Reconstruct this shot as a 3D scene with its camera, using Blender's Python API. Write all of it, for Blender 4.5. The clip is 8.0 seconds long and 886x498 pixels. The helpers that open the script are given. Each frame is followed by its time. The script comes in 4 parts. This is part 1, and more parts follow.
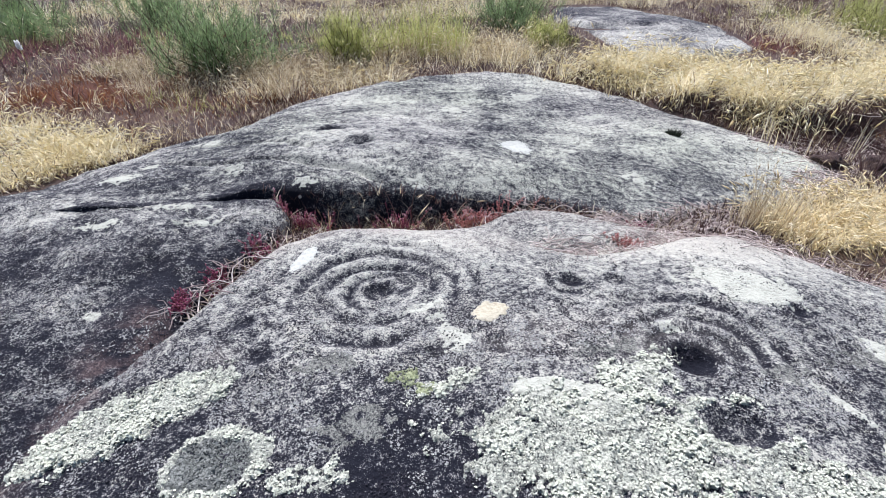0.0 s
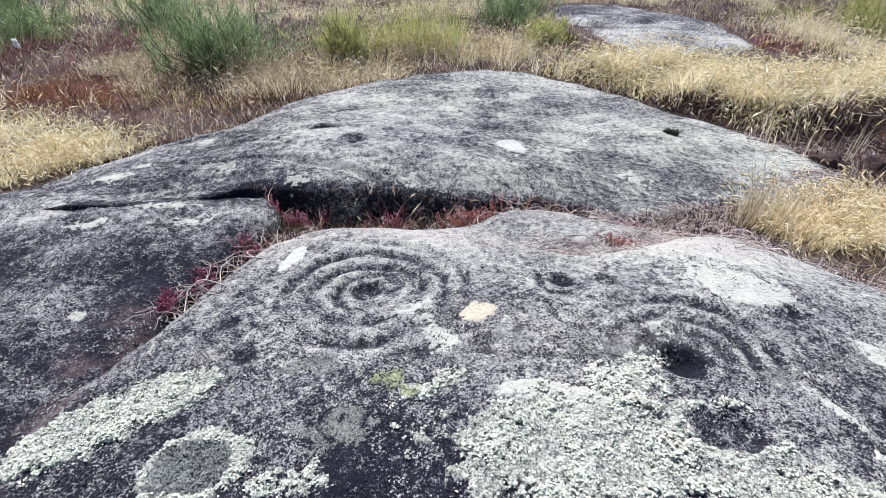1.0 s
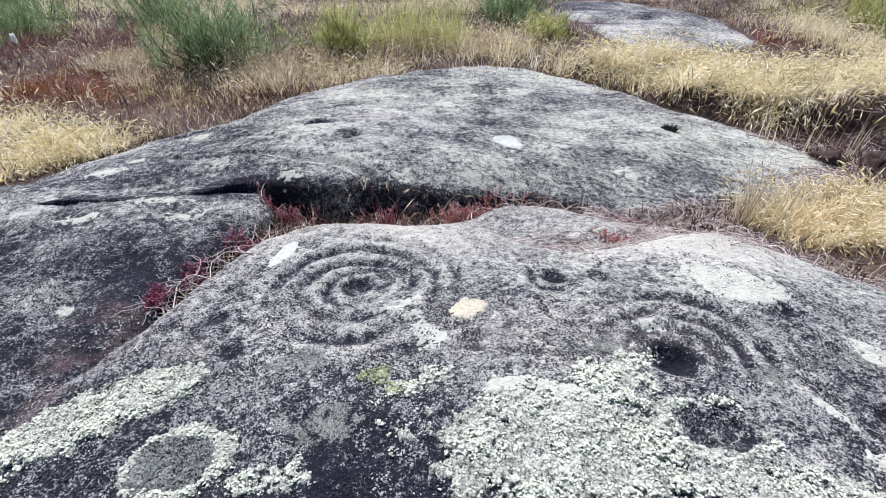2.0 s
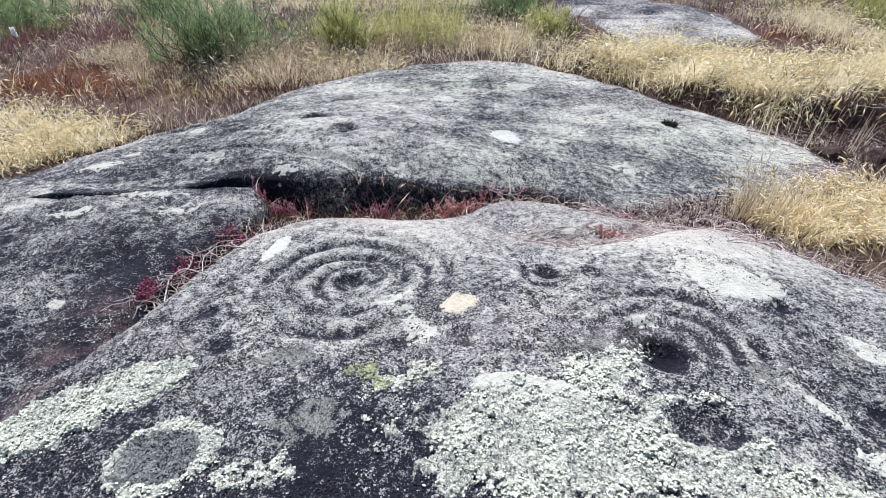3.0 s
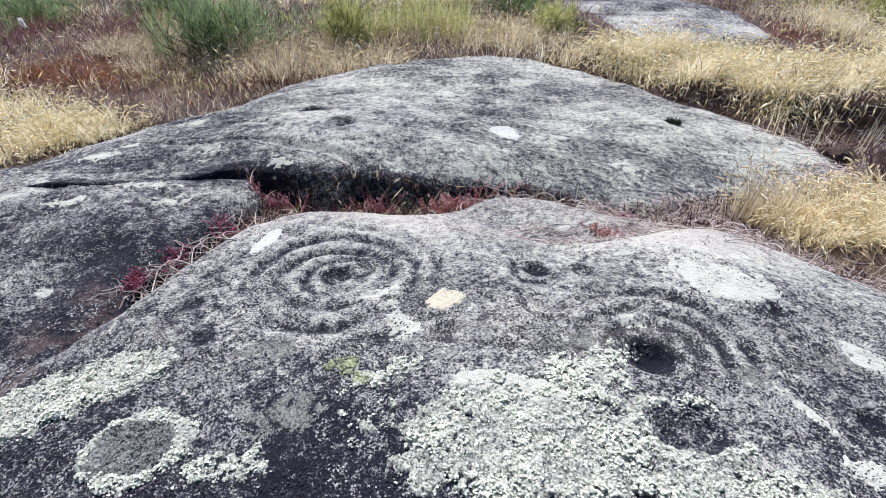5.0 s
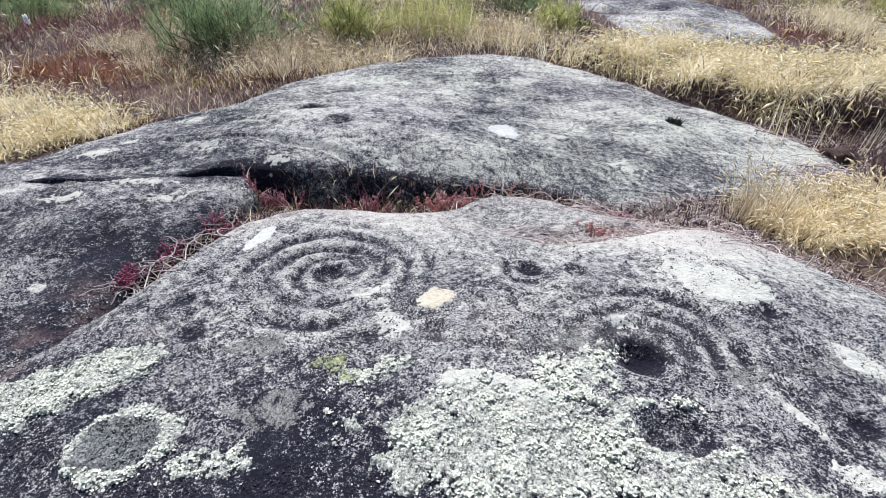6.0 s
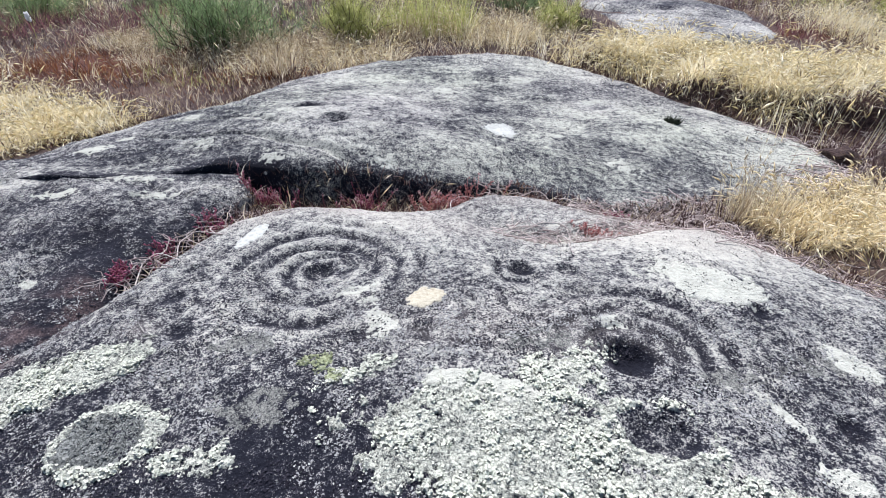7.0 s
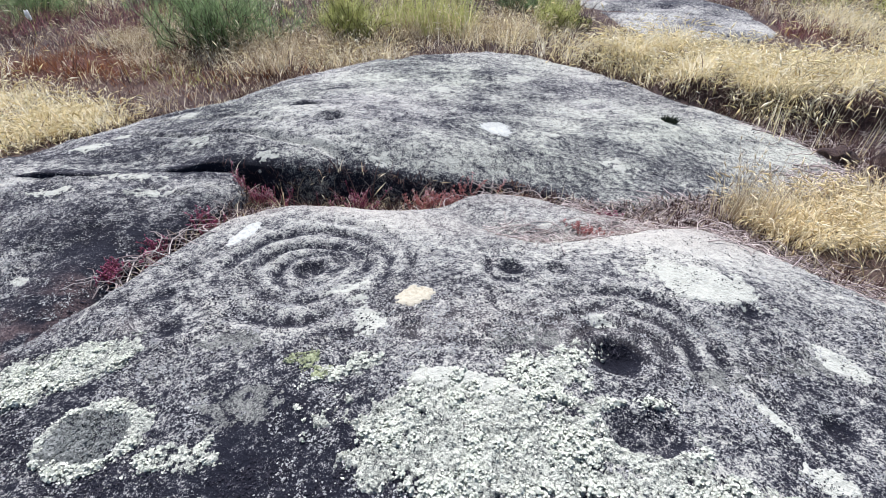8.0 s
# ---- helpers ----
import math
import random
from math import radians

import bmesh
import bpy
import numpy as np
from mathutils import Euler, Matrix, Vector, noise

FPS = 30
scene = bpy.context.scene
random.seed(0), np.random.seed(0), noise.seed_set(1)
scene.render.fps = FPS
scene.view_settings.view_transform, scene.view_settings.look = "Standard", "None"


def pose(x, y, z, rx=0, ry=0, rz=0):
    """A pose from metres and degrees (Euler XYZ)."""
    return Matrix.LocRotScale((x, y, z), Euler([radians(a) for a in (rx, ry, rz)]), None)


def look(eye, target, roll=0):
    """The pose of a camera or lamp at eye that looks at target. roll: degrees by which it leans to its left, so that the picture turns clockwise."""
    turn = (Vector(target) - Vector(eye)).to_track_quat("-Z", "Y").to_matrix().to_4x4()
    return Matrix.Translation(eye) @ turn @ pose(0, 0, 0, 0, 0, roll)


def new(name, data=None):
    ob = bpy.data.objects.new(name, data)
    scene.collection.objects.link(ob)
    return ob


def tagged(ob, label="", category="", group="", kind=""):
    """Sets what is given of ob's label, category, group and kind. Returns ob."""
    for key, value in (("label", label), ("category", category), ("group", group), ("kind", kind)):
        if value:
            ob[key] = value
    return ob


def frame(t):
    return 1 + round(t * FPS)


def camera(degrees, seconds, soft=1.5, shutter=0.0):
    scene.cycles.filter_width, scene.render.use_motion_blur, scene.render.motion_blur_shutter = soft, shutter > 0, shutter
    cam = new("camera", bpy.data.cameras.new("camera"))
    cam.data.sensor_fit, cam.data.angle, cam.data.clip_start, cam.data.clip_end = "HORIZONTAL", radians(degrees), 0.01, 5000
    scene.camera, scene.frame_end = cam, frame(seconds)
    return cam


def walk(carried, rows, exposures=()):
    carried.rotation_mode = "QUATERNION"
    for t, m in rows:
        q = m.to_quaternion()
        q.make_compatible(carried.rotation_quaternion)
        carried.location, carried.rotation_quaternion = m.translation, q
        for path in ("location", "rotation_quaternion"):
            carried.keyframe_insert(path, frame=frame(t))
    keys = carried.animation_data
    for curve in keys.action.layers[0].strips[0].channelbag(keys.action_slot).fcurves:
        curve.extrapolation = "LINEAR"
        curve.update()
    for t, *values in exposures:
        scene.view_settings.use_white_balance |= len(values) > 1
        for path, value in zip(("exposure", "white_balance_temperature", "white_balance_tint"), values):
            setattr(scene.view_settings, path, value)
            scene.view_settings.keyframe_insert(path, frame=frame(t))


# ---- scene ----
cam = camera(84.1, 8.0, soft=0.8)
METRES, EYE, TILT, LEAN, TURN = 0.4, 1.3, -33.0, 0.0, 0.0
ROWS = [
    (0.0, 0.0, 0.0, 0.0, 0.0, 0.0, -0.0),
    (0.5, 0.073, 0.0291, 0.0046, 0.13, -0.04, -0.05),
    (1.0, 0.1421, 0.0599, 0.0079, 0.26, -0.11, -0.12),
    (1.5, 0.203, 0.0865, 0.0023, 0.36, -0.23, -0.2),
    (3.0, 0.377, 0.1506, -0.0192, 0.87, -0.9, -0.54),
    (3.5, 0.4314, 0.1702, -0.0173, 1.06, -1.04, -0.74),
    (4.0, 0.4799, 0.1876, -0.0223, 1.27, -1.13, -0.99),
    (4.5, 0.5282, 0.2019, -0.0291, 1.56, -1.21, -1.24),
    (6.0, 0.7066, 0.2385, -0.0325, 2.37, -1.43, -1.95),
    (6.5, 0.7697, 0.2547, -0.0341, 2.56, -1.48, -2.14),
    (7.0, 0.8283, 0.2681, -0.0335, 2.72, -1.53, -2.26),
    (7.5, 0.8916, 0.268, -0.0332, 2.86, -1.61, -2.35),
    (8.0, 0.9516, 0.2728, -0.0344, 2.99, -1.65, -2.43),
]
walk(cam, [(t, pose(0, 0, EYE, TILT, LEAN, TURN) @ pose(METRES * x, METRES * y, METRES * z, 90 + pitch, roll, yaw)) for t, x, y, z, yaw, pitch, roll in ROWS],
     exposures=[(0.0, 0.53, 5800, 20), (8.0, 0.53, 5800, 20)])

# ---- world, sun, exposure ----
SUN_AZ, SUN_EL = -20.0, 56.0      # degrees from +y towards +x, and above the horizon
world = bpy.data.worlds.new("sky")
scene.world = world
world.use_nodes = True
wn = world.node_tree.nodes
sky = wn.new("ShaderNodeTexSky")
sky.sky_type, sky.sun_disc = "NISHITA", False
sky.sun_elevation, sky.sun_rotation = radians(SUN_EL), radians(SUN_AZ)
world.node_tree.links.new(sky.outputs[0], wn["Background"].inputs[0])
wn["Background"].inputs[1].default_value = 0.075
sun = new("sun", bpy.data.lights.new("sun", "SUN"))
sun.data.energy, sun.data.angle, sun.data.color = 5.2, radians(0.6), (1.0, 0.96, 0.91)
sa, se = radians(SUN_AZ), radians(SUN_EL)
sun.matrix_world = look((math.sin(sa) * math.cos(se) * 30, math.cos(sa) * math.cos(se) * 30, math.sin(se) * 30), (0, 0, 0))

# ---- noise in the plan ----
_table = np.random.default_rng(7).random((256, 256))


def vnoise(x, y, seed=0):
    x, y = x + seed * 17.31, y + seed * 9.77
    i, j = np.floor(x).astype(int), np.floor(y).astype(int)
    u, v = x - i, y - j
    u, v = u * u * (3 - 2 * u), v * v * (3 - 2 * v)
    a, b = _table[i % 256, j % 256], _table[(i + 1) % 256, j % 256]
    c, d = _table[i % 256, (j + 1) % 256], _table[(i + 1) % 256, (j + 1) % 256]
    return (a * (1 - u) + b * u) * (1 - v) + (c * (1 - u) + d * u) * v


def fbm(x, y, scale, octaves=4, seed=0, rough=0.5):
    """Noise of mean 0, about -0.5 to 0.5; scale: bumps a metre."""
    out, amp, total = 0, 1.0, 0
    for k in range(octaves):
        a = 0.6 * k + seed
        xr, yr = x * math.cos(a) - y * math.sin(a), x * math.sin(a) + y * math.cos(a)
        out = out + amp * (vnoise(xr * scale, yr * scale, seed + k) - 0.5)
        total += amp
        amp *= rough
        scale *= 2.03
    return out / total * 1.5


def smooth(a, b, x):
    t = np.clip((x - a) / (b - a), 0, 1)
    return t * t * (3 - 2 * t)


def bump(x, y, cx, cy, r, ry=None):
    return np.exp(-((x - cx) / r) ** 2 - ((y - cy) / (ry or r)) ** 2)


def rounded(points, steps=5, closed=True):
    """A Catmull-Rom line through corners of the plan."""
    p = np.array(points, float)
    if not closed:
        p = np.vstack([2 * p[0] - p[1], p, 2 * p[-1] - p[-2]])
    out = []
    n = len(p)
    for k in (range(n) if closed else range(1, n - 2)):
        a, b, c, d = p[(k - 1) % n], p[k], p[(k + 1) % n], p[(k + 2) % n]
        for s in range(steps):
            t = s / steps
            out.append(0.5 * (2 * b + (c - a) * t + (2 * a - 5 * b + 4 * c - d) * t * t + (3 * b - a - 3 * c + d) * t ** 3))
    if not closed:
        out.append(p[-2])
    return np.array(out)


def line_distance(x, y, line, closed=False):
    best = np.full(x.shape, 1e9)
    pairs = list(zip(line[:-1], line[1:])) + ([(line[-1], line[0])] if closed else [])
    for a, b in pairs:
        d = b - a
        t = np.clip(((x - a[0]) * d[0] + (y - a[1]) * d[1]) / (d @ d + 1e-12), 0, 1)
        best = np.minimum(best, (x - a[0] - t * d[0]) ** 2 + (y - a[1] - t * d[1]) ** 2)
    return np.sqrt(best)


def inside_distance(x, y, loop):
    """Metres to the outline, minus outside it; half a metre outside and more is all one."""
    x, y = np.asarray(x, float), np.asarray(y, float)
    (x0, y0), (x1, y1) = loop.min(0) - 0.5, loop.max(0) + 0.5
    near = (x > x0) & (x < x1) & (y > y0) & (y < y1)
    out = np.full(x.shape, -0.5)
    px, py = x[near], y[near]
    odd = np.zeros(px.shape, bool)
    for a, b in zip(loop, np.roll(loop, -1, 0)):
        cross = (a[1] > py) != (b[1] > py)
        odd ^= cross & (px < (b[0] - a[0]) * (py - a[1]) / (b[1] - a[1] + 1e-12) + a[0])
    out[near] = np.where(odd, 1, -1) * line_distance(px, py, loop, True)
    return out


# ---- the relief of ground and rocks ----
FRONT = rounded([(-1.31, 0.99), (-1.25, 1.23), (-1.13, 1.47), (-1.03, 1.77), (-0.90, 2.12), (-0.76, 2.26), (-0.60, 2.36), (-0.42, 2.36),
                 (-0.12, 2.33), (0.13, 2.36), (0.27, 2.48), (0.43, 2.58), (0.69, 2.60), (0.95, 2.50), (1.16, 2.44), (1.50, 2.42),
                 (1.68, 2.32), (1.86, 2.16), (2.0, 1.95), (2.2, 1.75), (2.55, 1.2), (2.65, 0.2), (2.2, -0.9), (1.1, -1.4), (-0.4, -1.35), (-1.2, -0.8), (-1.36, 0.3)])
LEFT = rounded([(-3.2, 2.50), (-2.33, 2.56), (-1.73, 2.62), (-1.32, 2.64), (-1.06, 2.64), (-0.88, 2.46), (-0.95, 2.15), (-1.06, 1.80),
                (-1.07, 1.47), (-1.10, 1.2), (-1.12, 0.95), (-1.22, 0.3), (-1.5, -0.5), (-2.2, -0.9), (-3.0, -0.3), (-3.5, 0.8), (-3.6, 1.8)])
BACK = rounded([(-3.2, 2.36), (-2.33, 2.38), (-1.73, 2.41), (-1.32, 2.52), (-1.07, 2.62), (-0.61, 2.60), (-0.28, 2.65), (0.05, 2.67),
                (0.44, 2.69), (0.70, 2.66), (1.0, 2.57), (1.25, 2.58), (1.63, 2.72), (2.15, 2.86), (2.6, 3.0), (3.02, 3.3), (3.15, 3.75),
                (2.92, 4.15), (2.70, 4.50), (2.31, 4.90), (1.85, 5.35), (1.29, 5.75), (0.80, 5.88), (0.34, 5.83), (-0.22, 5.60), (-0.67, 5.29),
                (-1.33, 4.97), (-1.66, 4.65), (-1.80, 4.22), (-1.95, 4.02), (-2.25, 3.97), (-2.67, 3.78), (-3.05, 3.40), (-3.35, 2.95)])
FAR = rounded([(1.9, 9.4), (2.2, 8.1), (2.42, 7.1), (2.9, 6.6), (3.9, 6.85), (4.35, 7.3), (4.5, 8.4), (4.0, 9.8), (3.4, 11.0), (2.2, 10.8)])
TROUGH = rounded([(0.28, 2.36), (0.38, 2.25), (0.52, 2.16), (0.74, 2.09), (1.05, 2.2), (1.30, 2.33), (1.60, 2.46)], closed=False)


def groove(d, radius, width, depth):
    return -depth * np.exp(-((d - radius) / width) ** 2)


def cup(x, y, cx, cy, r, depth, ry=None):
    d = np.hypot((x - cx) / r, (y - cy) / (ry or r))
    return -depth * (1 - smooth(0.3, 1.2, d)) * (1 + 0.5 * 0.4 * fbm(x, y, 30, 2, 35))


# ringed cups of the carved slab: centre, flattening, drift of the outer rings, rings as (radius, width, depth)
def rings(x, y, cx, cy, flat, drift, turns):
    a = np.arctan2((y - cy) / flat, x - cx)
    out = 0
    for r, w, dep in turns:
        d = np.hypot(x - cx, (y - cy + drift * r) / flat) + 0.045 * fbm(x, y, 5, 3, 31) + 0.008 * np.sin(2 * a + r * 20)
        out = out + groove(d, r, w, dep) * np.clip(0.75 + 1.3 * fbm(x, y, 6, 2, 33), 0.1, 1.4) + 0.25 * dep * np.exp(-((d - r - 2.1 * w) / w) ** 2)
    return out


def carving(x, y):
    h = rings(x, y, -0.28, 1.70, 0.92, 0.10, [(0.135, 0.024, 0.013), (0.235, 0.026, 0.016), (0.345, 0.028, 0.014)])
    h = h + cup(x, y, -0.28, 1.705, 0.074, 0.034)
    right = smooth(-0.3, 0.1, x + 0.3 * (y - 1.7))
    h = h + right * rings(x, y, -0.28, 1.70, 0.9, 0.05, [(0.435, 0.026, 0.012)])
    top = smooth(-0.2, 0.15, (y - 1.235) + 0.25 * (x - 0.885))
    h = h + top * rings(x, y, 0.885, 1.235, 0.95, -0.06, [(0.165, 0.022, 0.014), (0.25, 0.024, 0.015), (0.34, 0.026, 0.013)])
    h = h + cup(x, y, 0.885, 1.232, 0.098, 0.048, 0.088)
    h = h + cup(x, y, 0.893, 0.938, 0.125, 0.030, 0.078) - 0.012 * bump(x, y, 0.86, 0.90, 0.10, 0.02)
    h = h + rings(x, y, 0.568, 1.745, 0.9, 0.0, [(0.115, 0.022, 0.014)]) + cup(x, y, 0.568, 1.745, 0.060, 0.034)
    h = h + cup(x, y, 0.755, 1.745, 0.05, 0.026)
    h = h + cup(x, y, -0.68, 1.30, 0.055, 0.020) + cup(x, y, -0.79, 1.49, 0.045, 0.016) + cup(x, y, -0.82, 1.68, 0.035, 0.012)
    h = h + cup(x, y, 1.425, 1.51, 0.045, 0.020) + cup(x, y, -0.01, 1.28, 0.06, 0.012) + cup(x, y, 0.19, 1.29, 0.05, 0.011)
    h = h + cup(x, y, -0.63, 2.23, 0.06, 0.014) + cup(x, y, 1.46, 1.01, 0.05, 0.02)
    return h


def roundoff(d, r, k):
    u = np.clip(d / r, 0, 1)
    return r * k * (1 - np.sqrt(np.clip(1 - (1 - u) ** 2, 0, 1))) + np.where(d < 0, -d * 5, 0)


def coarse(x, y, seed):
    return 0.030 * fbm(x, y, 1.6, 3, seed) + 0.010 * fbm(x, y, 9, 3, seed + 5) + 0.0045 * fbm(x, y, 42, 3, seed + 9, 0.65)


def top_front(x, y):
    h = -0.003 + 0.07 * x + 0.086 * y - 0.027 * x * x - 0.03 * x * y - 0.045 * y * y
    h = h + 0.035 * bump(x, y, 1.3, 1.65, 0.35) + 0.03 * bump(x, y, 0.6, 2.55, 0.35, 0.15) - 0.03 * bump(x, y, -0.28, 1.7, 0.3) + 0.02 * bump(x, y, 0.45, 1.0, 0.3)
    h = h + 0.02 * bump(x, y, -0.55, 2.15, 0.35, 0.2)
    h = h - 0.055 * np.exp(-(line_distance(x, y, TROUGH) / 0.085) ** 2) * (0.5 + 0.5 * smooth(0.2, 0.6, x))
    h = h + coarse(x, y, 2) + carving(x, y)
    d = inside_distance(x, y, FRONT) + 0.03 * fbm(x, y, 4, 3, 3)
    return h - roundoff(d, 0.16, 0.5 - 0.25 * smooth(1.6, 1.2, y)), d


def top_left(x, y):
    h = -0.112 - 0.014 * x + 0.037 * y + 0.04 * bump(x, y, -1.62, 1.75, 0.3) + 0.02 * bump(x, y, -1.5, 2.25, 0.5, 0.25)
    h = h - 0.06 * smooth(1.5, 0.8, y) + 0.022 * bump(x, y, -1.5, 2.25, 0.35, 0.35)
    h = h + 1.5 * coarse(x, y, 12) + 0.02 * fbm(x, y, 3, 3, 14)
    d = inside_distance(x, y, LEFT) + 0.04 * fbm(x, y, 4, 3, 13)
    return h - roundoff(d, 0.22, 0.42 - 0.2 * smooth(1.7, 1.2, y)), d


def foliation(x, y):
    """Long shallow ribs along the grain of the stone."""
    a = radians(14)
    return fbm((x * math.cos(a) + y * math.sin(a)) * 0.3, (y * math.cos(a) - x * math.sin(a)) * 1.6, 8, 3, 29, 0.6)


def top_back(x, y):
    near = -0.19 - 0.258 * x + 0.129 * y - 0.051 * x * x + 0.064 * x * y - 0.019 * y * y
    near = near + 0.09 * bump(x, y, -0.6, 3.2, 0.7, 0.5) - 0.04 * bump(x, y, -1.5, 2.6, 0.6, 0.3) - 0.04 * bump(x, y, 0.3, 2.75, 0.6, 0.2) - 0.045 * bump(x, y, 0.0, 2.66, 0.7, 0.22) - 0.035 * bump(x, y, -0.95, 2.62, 0.35, 0.2)
    near = np.where(near < -0.13, -0.13 + (near + 0.13) * 0.3, near)
    u, v = x / 2.5, (y - 4) / 1.5
    rise = -0.024 - 0.103 * u - 0.132 * v - 0.236 * u * u + 0.091 * u * v - 0.03 * v * v + 0.122 * u ** 3 + 0.01 * u * u * v - 0.056 * u * v * v + 0.093 * v ** 3
    rise = rise + 0.06 * bump(x, y, -0.7, 3.35, 0.6, 0.5) + 0.045 * bump(x, y, 1.8, 3.85, 0.45) - 0.03 * bump(x, y, 0.6, 3.9, 0.6) + 0.055 * smooth(4.3, 5.3, y)
    h = near + (rise - near) * smooth(2.75, 3.3, y) - 0.022 * bump(x, y, -1.6, 2.5, 0.45, 0.22)
    ledge = rounded([(-1.9, 3.15), (-1.5, 3.0), (-1.1, 2.98), (-0.75, 2.86), (-0.55, 2.82), (-0.40, 2.72)], closed=False)
    h = h - 0.035 * np.exp(-(line_distance(x, y, ledge) / 0.03) ** 2)
    seam = rounded([(-2.3, 3.5), (-1.7, 3.42), (-1.2, 3.3), (-0.9, 3.12)], closed=False)
    h = h - 0.02 * np.exp(-(line_distance(x, y, seam) / 0.025) ** 2) + 0.03 * fbm(x * 0.45, y, 3.2, 2, 27)
    h = h + 0.016 * foliation(x, y) * smooth(0.4, -0.6, x)
    h = h + 1.3 * coarse(x, y, 22) + 0.008 * fbm(x * 0.5, y * 1.6, 8, 3, 26)
    h = h + cup(x, y, -0.83, 3.48, 0.11, 0.05, 0.08) + cup(x, y, -0.56, 3.21, 0.09, 0.04, 0.07) + cup(x, y, 0.40, 3.92, 0.16, 0.02, 0.14)
    d = inside_distance(x, y, BACK) + 0.05 * fbm(x, y, 3, 3, 23)
    lip = 0.12 + 0.78 * smooth(-1.15, -0.8, x) * smooth(1.0, 0.5, x)
    return h - roundoff(d, 0.09, lip) * smooth(3.4, 2.9, y) - roundoff(d, 0.22, 0.25) * smooth(2.9, 3.4, y), d


def top_far(x, y):
    h = -0.03 + 0.06 * bump(x, y, 3.2, 8.0, 1.2) + 0.07 * smooth(8.5, 8.75, y + 0.25 * (x - 3) + 0.3 * fbm(x, y, 1.5, 2, 44)) + 2.0 * coarse(x, y, 42) - 0.05 * np.exp(-(line_distance(x, y, rounded([(1.6, 8.9), (3.2, 8.1), (4.8, 8.2)], closed=False)) / 0.1) ** 2)
    d = inside_distance(x, y, FAR) + 0.12 * fbm(x, y, 1.5, 3, 43)
    return h - roundoff(d, 0.3, 0.4), d


def ground_height(x, y):
    h = -0.26 + (0.12 - 0.05 * smooth(0.85, 1.1, x)) * smooth(-1.9, -1.5, x) * smooth(2.1, 1.7, x) * smooth(2.95, 2.7, y) * smooth(-0.4, 0.2, y)
    h = h - 0.08 * smooth(-0.95, -0.75, x) * smooth(0.75, 0.45, x) * smooth(2.3, 2.4, y) * smooth(2.85, 2.7, y)
    h = h + 0.04 * bump(x, y, -1.17, 1.05, 0.16, 0.45)
    h = h - 0.06 * smooth(2.9, 3.4, y) + 0.065 * np.clip(y - 3.6, 0, 4) + 0.015 * np.clip(y - 7.6, 0, 8) + 0.02 * smooth(5.4, 6.5, y) * smooth(4.0, 1.0, x)
    bank = bump(x, y, 3.4, 5.1, 1.2, 0.5) + bump(x, y, 4.8, 4.9, 1.2, 0.6) + 0.8 * bump(x, y, 2.2, 6.0, 0.8, 0.4)
    h = h + 0.14 * smooth(0.35, 0.6, bank + 0.3 * fbm(x, y, 2.5, 3, 57)) - 0.05 * bump(x, y, 3.0, 4.1, 0.9, 0.35)
    h = h + 0.04 * fbm(x, y, 0.8, 3, 51) + 0.015 * fbm(x, y, 6, 3, 52) * np.exp(-(x * x + y * y) / 900)
    r = np.hypot(x, y)
    h = h + smooth(25, 400, r) * 4 * (fbm(x, y, 0.006, 3, 55) + 0.3)
    return h


def highest(x, y):
    """The visible surface at places of the plan."""
    x, y = np.atleast_1d(np.asarray(x, float)), np.atleast_1d(np.asarray(y, float))
    h = ground_height(x, y)
    for top, loop in ((top_front, FRONT), (top_left, LEFT), (top_back, BACK), (top_far, FAR)):
        (x0, y0), (x1, y1) = loop.min(0) - 0.1, loop.max(0) + 0.1
        near = np.nonzero((x > x0) & (x < x1) & (y > y0) & (y < y1))[0]
        if len(near):
            z, d = top(x[near], y[near])
            h[near] = np.where(d > -0.03, np.maximum(h[near], z), h[near])
    return h

# ---- materials ----
def material(name):
    m = bpy.data.materials.new(name)
    m.use_nodes = True
    return m, m.node_tree.nodes, m.node_tree.links, m.node_tree.nodes["Principled BSDF"]


def math_node(n, l, op, a, b=None, clamp=False):
    m = n.new("ShaderNodeMath")
    m.operation, m.use_clamp = op, clamp
    for k, v in enumerate((a, b)):
        if v is None:
            continue
        if isinstance(v, (int, float)):
            m.inputs[k].default_value = v
        else:
            l.new(v, m.inputs[k])
    return m.outputs[0]


def noise_node(n, l, co, scale, detail=4, rough=0.55):
    t = n.new("ShaderNodeTexNoise")
    t.inputs["Scale"].default_value, t.inputs["Detail"].default_value, t.inputs["Roughness"].default_value = scale, detail, rough
    l.new(co, t.inputs["Vector"])
    return t.outputs["Fac"]


def ramp_node(n, l, fac, stops):
    r = n.new("ShaderNodeValToRGB")
    while len(r.color_ramp.elements) < len(stops):
        r.color_ramp.elements.new(0.5)
    for e, (p, c) in zip(r.color_ramp.elements, stops):
        e.position, e.color = p, (*c, 1)
    l.new(fac, r.inputs[0])
    return r.outputs[0]


def mix_node(n, l, fac, a, b, blend="MIX"):
    m = n.new("ShaderNodeMix")
    m.data_type, m.blend_type = "RGBA", blend
    for sock, v in ((m.inputs[0], fac), (m.inputs[6], a), (m.inputs[7], b)):
        if isinstance(v, (int, float)):
            sock.default_value = v
        elif isinstance(v, tuple):
            sock.default_value = (*v, 1)
        else:
            l.new(v, sock)
    return m.outputs[2]


def attr_node(n, name):
    a = n.new("ShaderNodeAttribute")
    a.attribute_name = name
    return a.outputs["Fac"]


